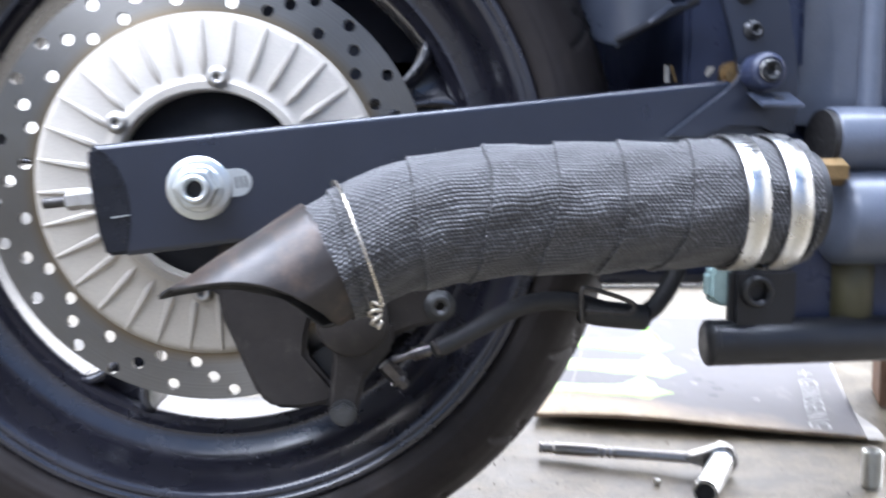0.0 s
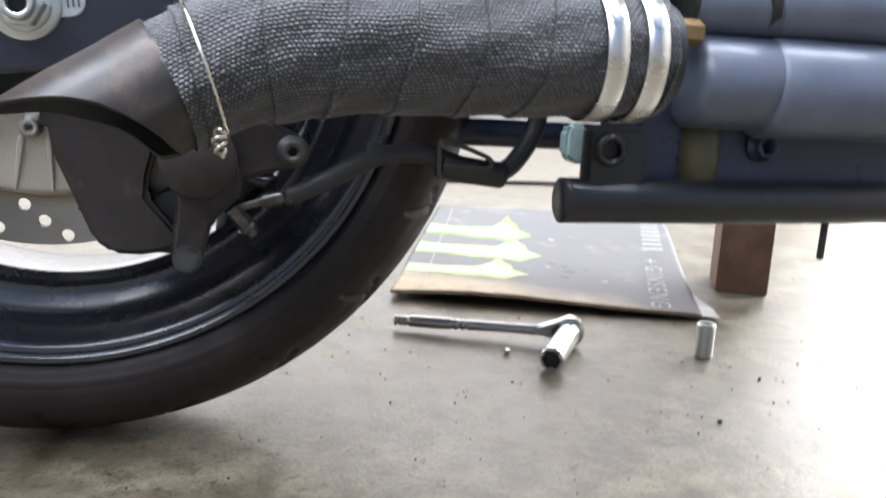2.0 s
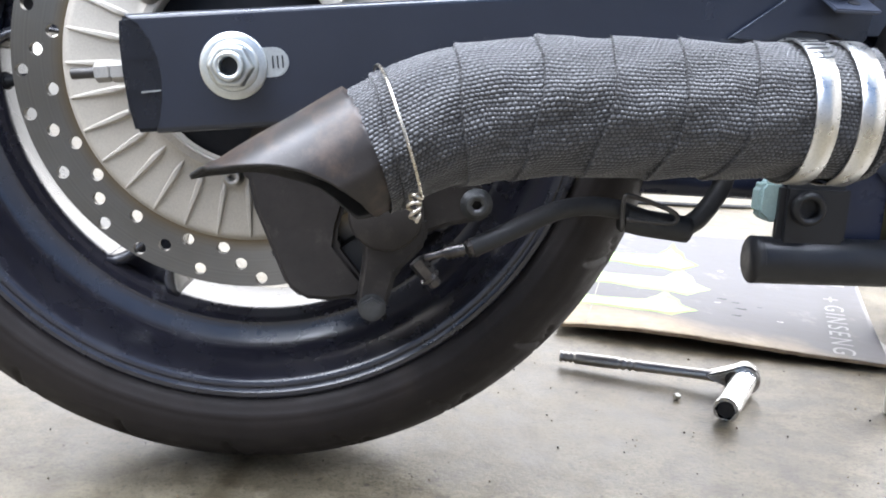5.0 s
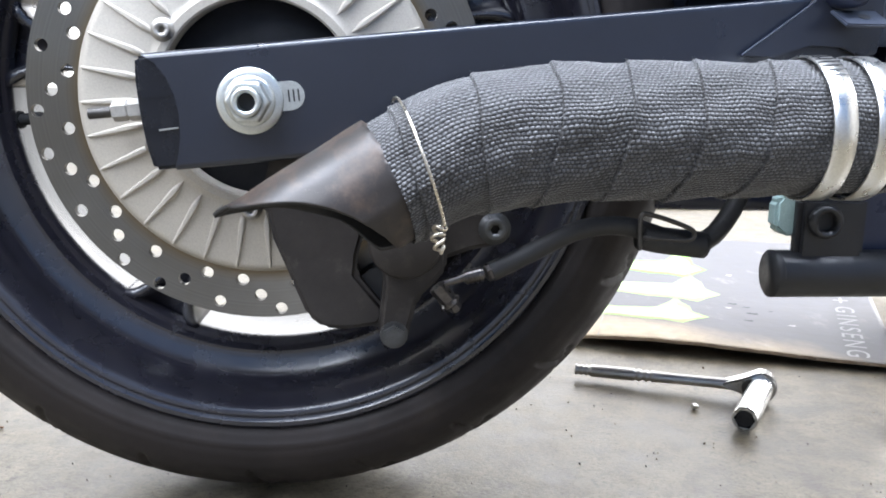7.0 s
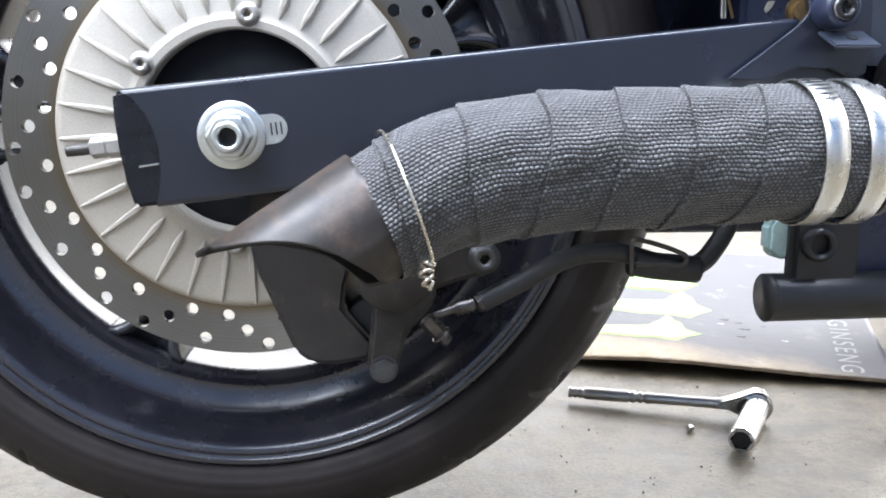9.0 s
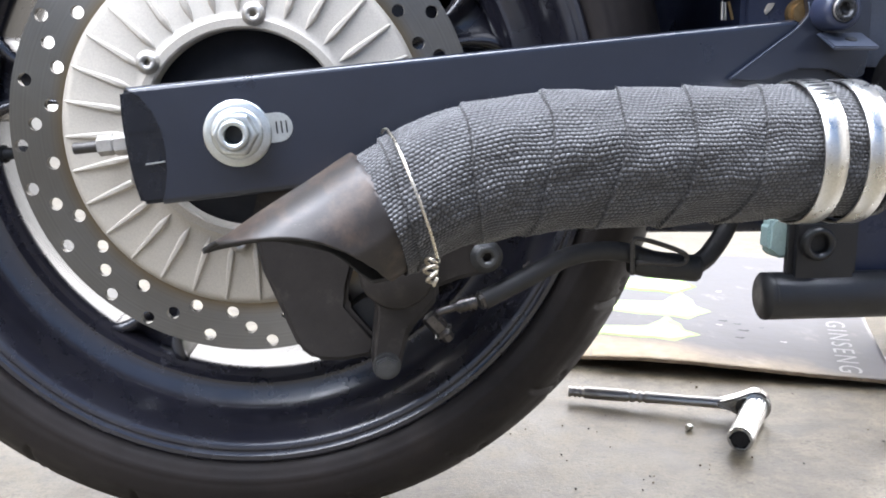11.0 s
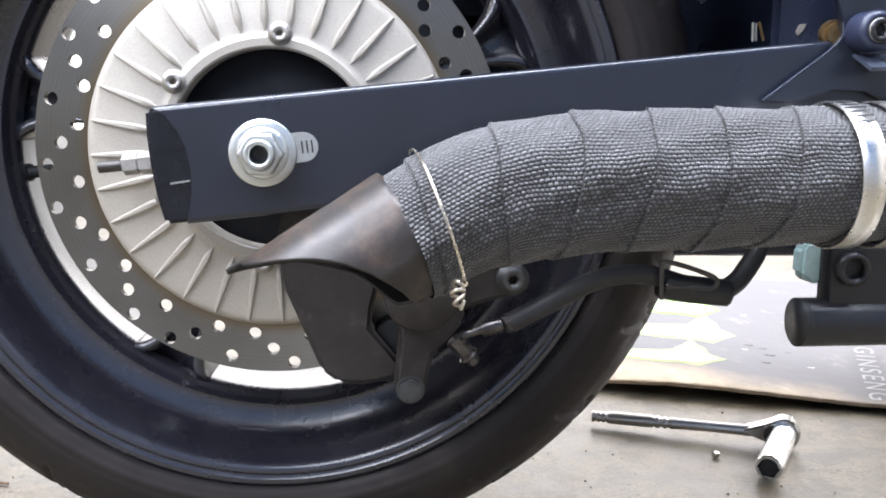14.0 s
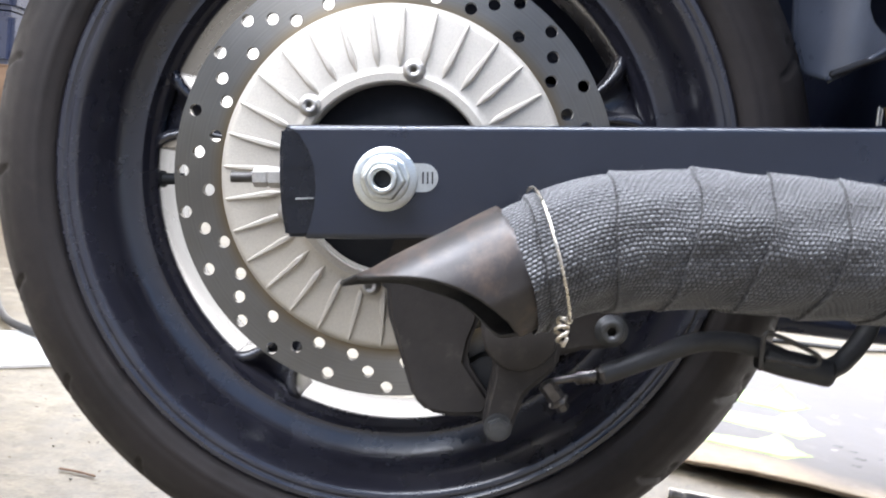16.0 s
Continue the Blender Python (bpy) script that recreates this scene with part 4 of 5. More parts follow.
def tip_mesh():
    """The bare end of the pipe, cut in a long hollow curve to a beak on its upper side; it has a wall's thickness."""
    n, m = 96, 40
    phi = np.linspace(0, 2 * np.pi, n, endpoint=False)
    round_to = np.clip(np.degrees(np.where(phi < np.pi, phi - radians(7), 2 * np.pi - phi - radians(10))), 0, 180)
    length = np.interp(round_to, (0, 8, 15, 30, 45, 60, 75, 90, 105, 120, 150, 180), (0.0805, 0.0785, 0.0745, 0.0635, 0.0505, 0.0395, 0.0315, 0.0260, 0.0222, 0.0205, 0.0175, 0.0160))
    length = length + np.where(phi > np.pi, 0.0115 * np.clip(3.0 * np.abs(np.sin(phi)), 0, 1) * np.clip((125 - round_to) / 60, 0.60, 1), 0)
    rings = []
    for rr, order in ((0.0342, 1), (0.0318, -1)):
        f = np.linspace(0, 1, m)[::order, None]
        s = S_END - 0.012 + f * (length[None, :] + 0.012)
        p, uu, vv = on_axis(s.ravel())
        ph = np.broadcast_to(phi, s.shape).ravel()
        # a straight upper side: fuller behind the beak, where it leaves the wrap
        g = np.clip((s.ravel() - S_END) / 0.072, 0, 1)
        rad = rr * drawn_in(s.ravel(), ph) + np.where(s.ravel() > S_END + 0.005 * (1 - np.cos(ph)) - 0.0004, 0.0046 * (1 - g**2.2), 0) * np.clip(np.cos(ph + radians(10)), 0, 1) ** 0.8
        rings.append((p + rad[:, None] * (np.cos(ph)[:, None] * uu + np.sin(ph)[:, None] * vv)).reshape(m, n, 3))
    co = np.concatenate(rings, 0)
    me = grid_mesh("exhaust_pipe", co.reshape(-1, 3), 2 * m, n, True)
    # the sooty inside and the cut edge
    me.materials.append(pipe_paint)
    me.materials.append(bore_dark)
    me.polygons.foreach_set("material_index", (np.arange((2 * m - 1) * n) >= (m - 1) * n).astype(np.int32))
    return me


pipe = part("exhaust_pipe", tip_mesh(), pipe_paint, bike, "black exhaust pipe wrapped in grey woven tape, beak-cut end")
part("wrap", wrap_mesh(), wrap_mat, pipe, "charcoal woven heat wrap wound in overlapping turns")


def band(s0, width, r, thick=0.0009, tilt=0.0):
    bm, n, rings = bmesh.new(), 96, []
    for rr, ds in ((r, 0), (r + thick, 0.0004), (r + thick, width - 0.0004), (r, width)):
        s = np.full(n, s0 + ds)
        phi = np.linspace(0, 2 * np.pi, n, endpoint=False)
        s = s + tilt * np.cos(phi)
        p, u, v = on_axis(s)
        q = p + rr * (np.cos(phi)[:, None] * u + np.sin(phi)[:, None] * v)
        rings.append([bm.verts.new(c) for c in q])
    for a, b in zip(rings, rings[1:] + rings[:1]):
        for j in range(n):
            bm.faces.new((a[j], a[(j + 1) % n], b[(j + 1) % n], b[j]))
    return smooth(bm, 40)


for s0 in (0.0430, 0.0670):
    clamp = part("hose_clamp", band(s0, 0.0132, 0.0383, tilt=0.001), band_steel, pipe, "shiny stainless worm-drive clamp around the wrap")


def wire_loop():
    n = 60
    phi = np.linspace(radians(-20), radians(126), n)
    s = S_END - 0.0105 - 0.0085 * np.cos(phi)
    p, u, v = on_axis(s)
    q = p + 0.0396 * (np.cos(phi)[:, None] * u + np.sin(phi)[:, None] * v)
    return hose([tuple(c) for c in q], 0.0008, 8, 1)


part("tie_wire", wire_loop(), wire_steel, pipe, "bright steel wire tied around the wrap end")


def wire_knot():
    """Two wire ends plaited round each other into a short fat pigtail."""
    p, u, v = (a[0] for a in on_axis(np.array([S_END - 0.0030])))
    base = p + 0.0385 * (math.cos(radians(172)) * u + math.sin(radians(172)) * v)
    base = np.array([base[0] - 0.0055, min(base[1], -0.243), base[2] + 0.0092])
    line = curve_points([tuple(base + np.array(o)) for o in ((0.0042, -0.0035, 0.0058), (0.0010, -0.0035, 0.0030), (0.0008, -0.004, -0.0020), (0.0026, -0.004, -0.0075))], 12)
    last = len(line) - 1
    out = []
    for side in (0, math.pi):
        pts = []
        for k, (c, f) in enumerate(zip(line, frames(line))):
            wide = 0.0031 * min(1.0, 0.25 + 4 * k / last, 0.15 + 3.5 * (1 - k / last))
            pts.append(c + wide * (math.cos(11.5 * k / last + side) * f[1] + math.sin(11.5 * k / last + side) * f[2]))
        out.append(hose([tuple(q) for q in pts], 0.00098, 8, 2))
    return joined(*out)


part("wire_knot", wire_knot(), wire_steel, pipe, "twisted steel wire pigtail")


def fuzz():
    """Loose fibres standing off the wound tape's edges."""
    rng = random.Random(4)
    bm = bmesh.new()
    for _ in range(420):
        s = rng.uniform(0.02, S_END)
        phi = rng.uniform(-0.4, math.pi + 0.3)
        if rng.random() < 0.7:
            turn = math.floor(s / 0.0375 - phi / (2 * math.pi) + 0.28)
            s = (turn + phi / (2 * math.pi) - 0.28) * 0.0375 + rng.uniform(-0.001, 0.001)
            if not 0.02 < s < S_END:
                continue
        p, u, v = (Vector(a[0]) for a in on_axis(np.array([s])))
        n = math.cos(phi) * u + math.sin(phi) * v
        side = n.cross(u.cross(v)) * rng.uniform(-1, 1) + u.cross(v) * rng.uniform(-1, 1)
        a = p + 0.0368 * n
        b = a + 0.0012 * n + side * 0.0012
        c = b + 0.0008 * n + side * rng.uniform(0.0006, 0.003)
        w = n.cross(side).normalized() * 0.00011 if side.length > 0.05 else u * 0.00011
        q = [bm.verts.new(x) for x in (a - w, a + w, b + w, b - w, c)]
        bm.faces.new(q[:4])
        bm.faces.new((q[3], q[2], q[4]))
    return bm


tagged(part("loose_fibre", fuzz(), wrap_mat, pipe), kind="stuff")
for k in range(7):
    phi = radians(6 + 6 * k)
    p, u, v = (Vector(a[0]) for a in on_axis(np.array([0.0736])))
    n = math.cos(phi) * u + math.sin(phi) * v
    d = u.cross(v).normalized()
    t = n.cross(d)
    bm = bmesh.new()
    q = [p + 0.03955 * n + d * (sx * 0.0046 + sy * 0.0020) + t * (sy * 0.0008 + sx * 0.0004) for sx, sy in ((-1, -1), (1, -1), (1, 1), (-1, 1))]
    vs = [bm.verts.new(c) for c in q] + [bm.verts.new(c - n * 0.0006) for c in q]
    for f in ((0, 1, 2, 3), (0, 1, 5, 4), (1, 2, 6, 5), (2, 3, 7, 6), (3, 0, 4, 7)):
        bm.faces.new([vs[i] for i in f])
    part("clamp_slot", bm, black_plastic, clamp)

# pipe joint, footrest plate and the machinery ahead of the wheel
part("pipe_joint", revolve([(0.001, -0.012), (0.0300, -0.012), (0.0310, -0.002), (0.028, 0.0), (0.001, 0.0)], 48, centre=(0, 0, 0)), black_plastic, pipe).matrix_basis = Matrix.Translation((0.341, -0.203, 0.2915)) @ Matrix.Rotation(radians(90), 4, "Z")
plate = part("footrest_plate", prism([(0.288, 0.3310), (0.3280, 0.3610), (0.3345, 0.3690), (0.3330, 0.3760), (0.3270, 0.3980), (0.3160, 0.4350), (0.3070, 0.4800), (0.3040, 0.5600), (0.3560, 0.5600), (0.3560, 0.5000), (0.3610, 0.4400), (0.3680, 0.4000), (0.3730, 0.3750), (0.3740, 0.3500), (0.3720, 0.3340), (0.3640, 0.3310), (0.3500, 0.3370), (0.3300, 0.3375), (0.3080, 0.3300)], -0.1525, -0.1470, 0.0007, 2), arm_paint, bike, "black steel footrest bracket plate with bolts")
part("plate_boss", joined(ring_at(0.3460, -0.1700, -0.1500, 0.3705, 0.0052, 0.0115, 0.0028)), body_black, plate)
part("boss_bolt", socket_bolt((0.3460, -0.1685, 0.3705), 0.0066, 0.004, 0.62), black_oxide, plate, "worn black socket pivot bolt")
part("boss_ring", ring_at(0.3460, -0.1712, -0.1690, 0.3705, 0.0060, 0.0068, 0.0003), dull_bolt, plate, "bright worn rim of the pivot bolt")
part("boss_bushing", rod((0.3335, -0.1465, 0.3705), (0.3335, -0.1375, 0.3705), 0.0082, n=28, bevel=0.0022), brass, plate, "dull brass bushing behind the plate")
# the edge's highlight, built as a thin pale rod
edge = [(0.2885, 0.3316), (0.3000, 0.3402), (0.3150, 0.3514), (0.3278, 0.3612), (0.3340, 0.3690), (0.3338, 0.3760)]
part("edge_highlight", hose([(x, -0.1521, z) for x, z in edge], 0.00030, 6, 4), cover_grey, plate, "thin pale rod laid along the edge as its highlight")
tab = prism([(0.3380, 0.0), (0.3640, 0.0), (0.3660, 0.0024), (0.3380, 0.0024)], -0.178, -0.155, 0.0008)
bmesh.ops.rotate(tab, verts=tab.verts, cent=(0.35, -0.155, 0), matrix=Matrix.Rotation(radians(24), 3, "X"))
bmesh.ops.translate(tab, verts=tab.verts, vec=(0, 0, 0.3565))
part("plate_tab", tab, grey_part, plate, "bent tab with a hole")
# dark disc drawn as the hole's shade
part("tab_hole", rod((0.3535, -0.1661, 0.3530), (0.3535, -0.1667, 0.3544), 0.0034, bevel=0), black_plastic, plate)
for x, z in ((0.3420, 0.3970), (0.3365, 0.4190), (0.3330, 0.4420)):
    part("plate_bolt", socket_bolt((x, -0.1527, z), 0.0046, 0.005, 0.6), black_oxide, plate, "black socket bolt")

engine = part("gearbox_case", box(0.384, 0.75, -0.090, -0.055, 0.190, 0.46, 0.008), body_black, bike, "dark engine and gearbox castings")
# unseen bulk of the engine, added to keep rear light off the floor
part("unseen_engine_bulk", box(0.430, 0.950, -0.052, 0.150, 0.245, 0.620, 0.010), body_black, engine)
part("side_cover", revolve([(0.001, -0.3), (0.052, -0.3), (0.060, -0.28), (0.060, 0.3), (0.001, 0.3)], 64, centre=(0, 0, 0)), cover_grey, engine, "upright rounded grey-blue cover").matrix_basis = Matrix.Translation((0.452, -0.085, 0.64)) @ Matrix.Rotation(radians(90), 4, "X")
part("cover_rib", rod((0.392, -0.100, 0.38), (0.392, -0.100, 0.80), 0.012), body_black, engine)
part("cover_fold", rod((0.428, -0.142, 0.345), (0.430, -0.142, 0.80), 0.0075), cover_grey, engine)
part("cover_fold", rod((0.462, -0.146, 0.345), (0.464, -0.146, 0.80), 0.0090), cover_grey, engine)


def stub(x0, x1, y, z, r, bore=0.0):
    prof = [(0.001, x0 + (0.02 if bore else 0)), (bore, x0 + 0.02), (bore, x0), (r - 0.002, x0), (r, x0 + 0.002), (r, x1 - 0.006), (r - 0.006, x1), (0.001, x1)] if bore else [(0.001, x0), (r - 0.006, x0), (r, x0 + 0.006), (r, x1 - 0.006), (r - 0.006, x1), (0.001, x1)]
    bm = bmesh.new()
    n, rings = 48, []
    for rr, xx in prof:
        rings.append([bm.verts.new((xx, y + rr * math.cos(2 * math.pi * j / n), z + rr * math.sin(2 * math.pi * j / n))) for j in range(n)])
    for a, b in zip(rings, rings[1:]):
        for j in range(n):
            bm.faces.new((a[j], a[(j + 1) % n], b[(j + 1) % n], b[j]))
    return smooth(bm, 35)


part("upper_stub", stub(0.395, 0.470, -0.150, 0.3290, 0.0208, 0.0198), cover_grey, engine, "open ended grey-blue tube")
# dark plug in place of the shade inside the open tube
part("stub_bore", rod((0.3905, -0.150, 0.3285), (0.4190, -0.150, 0.3285), 0.0194, n=40, bevel=0), bore_dark, engine)
part("upper_cover", stub(0.452, 0.640, -0.150, 0.3325, 0.0240), cover_grey, engine, "rounded grey-blue cover")
# dark ring where the gap lies in shade
part("stub_gap", rod((0.4440, -0.150, 0.3300), (0.4530, -0.150, 0.3315), 0.0218, n=40, bevel=0.001), bore_dark, engine, "dark ring standing in for the shaded gap between tube and cover")
part("lower_stub", stub(0.398, 0.480, -0.150, 0.2790, 0.0310), cover_grey, engine, "grey-blue barrel casting")
part("lower_cover", stub(0.452, 0.640, -0.150, 0.2770, 0.0345), cover_grey, engine, "rounded grey-blue cover")
part("case_wall", box(0.372, 0.640, -0.140, -0.080, 0.195, 0.290, 0.006), body_black, engine)
part("case_pillar", stub(0.0, 0.06, 0, 0, 0.014), olive, engine, "olive tinted casting pillar").matrix_basis = Matrix.Translation((0.422, -0.140, 0.200)) @ Matrix.Rotation(radians(-90), 4, "Y")
part("brass_fitting", rod((0.378, -0.172, 0.3085), (0.3945, -0.172, 0.3085), 0.0085, sides=6), brass, engine, "brass coloured hexagon fitting")
part("case_bolt", socket_bolt((0.4700, -0.1420, 0.2375), 0.0085, 0.010, 0.7), body_black, engine)
lower = part("lower_tube", hose([(0.3230, -0.150, 0.1978), (0.3270, -0.150, 0.1978), (0.42, -0.150, 0.1980), (0.52, -0.148, 0.1985), (0.70, -0.140, 0.200)], 0.0150, 32, 8, radius=lambda f: 0.88 if f < 0.01 else 1.0), frame_black, bike, "black capped frame tube under the engine")
part("tube_bracket", box(0.3310, 0.3760, -0.158, -0.146, 0.2060, 0.2480, 0.004), frame_black, lower)
part("bracket_boss", ring_at(0.3470, -0.1640, -0.1560, 0.2325, 0.0058, 0.0105, 0.002), frame_black, lower)
# dark disc in place of the shade in the boss
part("bracket_bore", rod((0.3470, -0.1570, 0.2325), (0.3470, -0.1585, 0.2325), 0.0062, bevel=0), bore_dark, lower)
part("bracket_cap", prism([(0.3195, 0.2270), (0.3195, 0.2430), (0.3230, 0.2475), (0.3340, 0.2475), (0.3340, 0.2220), (0.3260, 0.2215)], -0.151, -0.138, 0.0022, 2), teal, lower, "pale teal end cap")
part("drain_tube", rod((0.5290, -0.145, 0.1880), (0.5285, -0.145, 0.1560), 0.0026), black_plastic, lower)

# made-up box, added to keep the gaps beyond the wheel dark
part("far_dark_filler", prism([(0.07, 0.30), (0.08, 0.19), (0.13, 0.14), (0.23, 0.17), (0.335, 0.25), (0.345, 0.42), (0.07, 0.42)], 0.150, 0.25, 0.012, 3), body_black, bike, "made-up black box darkening the view through the wheel")
part("plate_hanger", prism([(-0.45, 0.412), (-0.38, 0.400), (-0.325, 0.425), (-0.300, 0.47), (-0.290, 0.62), (-0.45, 0.62)], -0.035, 0.035, 0.008, 3), body_black, bike, "black rear plate hanger behind the tyre")
for x, z in ((-0.322, 0.452), (-0.335, 0.436), (-0.318, 0.480)):
    part("hanger_bolt", socket_bolt((x, -0.0352, z), 0.004, 0.004), dark_steel, bike)
panel = part("body_panel", prism([(0.02, 0.405), (0.30, 0.375), (0.75, 0.36), (0.75, 1.05), (-0.02, 1.05), (-0.02, 0.62)], 0.150, 0.165, 0.004), body_black, bike, "black plastic bodywork on the far side")
# unseen tail, added to cut overhead light on wheel and floor
part("unseen_tail_body", prism([(-0.42, 0.70), (-0.30, 0.665), (0.30, 0.655), (0.75, 0.60), (0.75, 0.90), (0.20, 0.86), (-0.42, 0.88)], -0.130, 0.148, 0.02, 3), body_black, bike, "unseen black bulk over the rear wheel, added to block light")
# widened out of view to shade the tyre's upper right
part("unseen_tail_side", prism([(0.165, 0.66), (0.20, 0.635), (0.75, 0.585), (0.75, 0.80), (0.20, 0.78)], -0.178, -0.132, 0.012, 3), body_black, bike, "unseen black side piece, added to block light")
# made-up panel, added to fill the bike's dark interior
part("inner_dark_filler", prism([(0.335, 0.30), (0.42, 0.30), (0.42, 1.0), (0.335, 1.0)], -0.06, 0.15, 0.004), body_black, bike, "made-up black panel filling the dark space ahead of the tyre")
# unseen arc above the tyre, added to keep overhead light off it
def unseen_guard_mesh():
    bm, rings = bmesh.new(), []
    for k in range(25):
        a = radians(52 + 68 * k / 24)
        ring = []
        for r, y in ((0.330, -0.10), (0.338, -0.08), (0.340, 0.0), (0.338, 0.08), (0.330, 0.10), (0.326, 0.10), (0.334, 0.078), (0.336, 0.0), (0.334, -0.078), (0.326, -0.10)):
            ring.append(bm.verts.new((r * math.cos(a), y, 0.3 + r * math.sin(a))))
        rings.append(ring)
    for p, q in zip(rings, rings[1:]):
        for j in range(10):
            bm.faces.new((p[j], p[(j + 1) % 10], q[(j + 1) % 10], q[j]))
    bm.faces.new(rings[0])
    bm.faces.new(rings[-1][::-1])
    return smooth(bm, 40)


part("unseen_guard", unseen_guard_mesh(), body_black, bike, "unseen black arc over the tyre, added to block overhead light")
trim = prism([(0.270, 0.404), (0.276, 0.4005), (0.282, 0.398), (0.300, 0.411), (0.318, 0.4245), (0.318, 0.427), (0.308, 0.430), (0.302, 0.437), (0.298, 0.446), (0.297, 0.560), (0.258, 0.560), (0.264, 0.430)], -0.075, -0.068, 0.0012)
for k in range(12):
    x = 0.262 + 0.0045 * k
    bmesh.ops.bisect_plane(trim, geom=trim.verts[:] + trim.edges[:] + trim.faces[:], plane_co=(x, 0, 0), plane_no=(1, 0, 0))
for v in trim.verts:
    v.co.y += 30.0 * max(0.0, 0.300 - v.co.x) ** 2 - 0.25 * max(0.0, v.co.x - 0.300)
part("grey_trim", smooth(trim, 40), trim_grey, bike, "blue-grey plastic trim with a curved lower edge")
part("trim_lip", hose([(0.2790, -0.0680, 0.3972), (0.2960, -0.0790, 0.4085), (0.3150, -0.0810, 0.4222), (0.3300, -0.0800, 0.4245)], 0.0022, 10, 6), grey_part, bike, "pale rolled lip under the trim")
part("guard_rod", rod((0.276, -0.080, 0.399), (0.336, -0.080, 0.428), 0.0026), frame_black, bike)
# bright background through a gap, built as small pale pieces
link = part("gap_glint", rod((0.3205, -0.060, 0.3715), (0.3200, -0.060, 0.3855), 0.0013), dull_bolt, bike, "bright bar standing in for a lit gap behind the arm")
part("gap_glint_rib", rod((0.3228, -0.060, 0.3715), (0.3222, -0.060, 0.3850), 0.0007), dull_bolt, link)
part("gap_glint_strip", prism([(0.3232, 0.3850), (0.3252, 0.3852), (0.3290, 0.3730), (0.3270, 0.3722)], -0.0605, -0.0590, 0.0002), brass, link, "tan strip across the lit gap")
part("gap_glint_corner", prism([(0.3500, 0.3785), (0.3515, 0.3760), (0.3555, 0.3800), (0.3575, 0.3842), (0.3525, 0.3838)], -0.0615, -0.0590, 0.0004), carrier_paint, link, "pale flat piece standing in for a glint")
part("cross_tube", rod((0.225, -0.045, 0.2330), (0.420, -0.045, 0.2310), 0.0105), body_black, bike, "black tube behind the exhaust")

# ---- things on the floor ----
# printed cardboard sheet
E1, E2 = Vector((0.945, -0.327, 0)), Vector((0.327, 0.945, 0))
P0 = Vector((0.326, 0.318, 0))


def card_lift(a, b):
    return 0.0015 + 0.006 * math.exp(-((b / 0.06) ** 2)) * (0.55 + 0.45 * math.sin(16 * a + 0.4)) * (1 if a < 0.30 else max(0.1, (0.38 - a) / 0.08)) + 0.003 * (1 + math.sin(9 * a + 7 * b))


def card_at(a, b, up=0.0):
    q = P0 + a * E1 + b * E2
    return Vector((q.x, q.y, card_lift(a, b) + up))


card = thing("cardboard_sheet", "flattened printed cardboard, grey with green marks, lying on concrete", "cardboard", P0)


def in_card(bm):
    bmesh.ops.translate(bm, verts=bm.verts, vec=-P0)
    return bm


def card_mesh():
    na, nb = 60, 90
    bm = bmesh.new()
    uv = bm.loops.layers.uv.new("UVMap")
    top, low, where = [], [], {}
    rng = random.Random(2)
    jag = [rng.uniform(-0.0015, 0.0015) for _ in range(na + 1)]
    for i in range(na + 1):
        for j in range(nb + 1):
            b = 0.72 * j / nb
            a = -0.02 + (0.372 + 0.10 * b) * i / na
            if j == 0:
                b += jag[i]
            v = bm.verts.new(card_at(a, b, 0.0035))
            w = bm.verts.new(card_at(a, b, 0.0))
            where[v] = where[w] = (i / na, j / nb)
            top.append(v), low.append(w)
    k = lambda i, j: i * (nb + 1) + j
    for i in range(na):
        for j in range(nb):
            bm.faces.new((top[k(i, j)], top[k(i + 1, j)], top[k(i + 1, j + 1)], top[k(i, j + 1)]))
            bm.faces.new((low[k(i, j)], low[k(i, j + 1)], low[k(i + 1, j + 1)], low[k(i + 1, j)]))
    rim = [k(i, 0) for i in range(na + 1)] + [k(na, j) for j in range(1, nb + 1)] + [k(i, nb) for i in range(na - 1, -1, -1)] + [k(0, j) for j in range(nb - 1, 0, -1)]
    for p, q in zip(rim, rim[1:] + rim[:1]):
        f = bm.faces.new((top[p], low[p], low[q], top[q]))
        f.material_index = 1
    for f in bm.faces:
        f.smooth = f.material_index == 0
        for l in f.loops:
            l[uv].uv = where[l.vert]
    return in_card(bm)


sheet = part("sheet", card_mesh(), card_mat, card)
sheet.data.materials.append(card_edge)


def card_patch(name, outline, material, label=""):
    """A printed shape on the sheet: an outline of (a, b), following the sheet's waves."""
    bm = bmesh.new()
    f = bm.faces.new([bm.verts.new((a, b, 0)) for a, b in outline])
    bmesh.ops.triangulate(bm, faces=[f])
    bmesh.ops.subdivide_edges(bm, edges=bm.edges, cuts=3, use_grid_fill=True)
    lift = 0.0043 if "pale" in name else (0.0012 if "flap" in name else 0.0039)
    for v in bm.verts:
        v.co = card_at(v.co.x, v.co.y, lift)
    return part(name, in_card(bm), material, card, label)


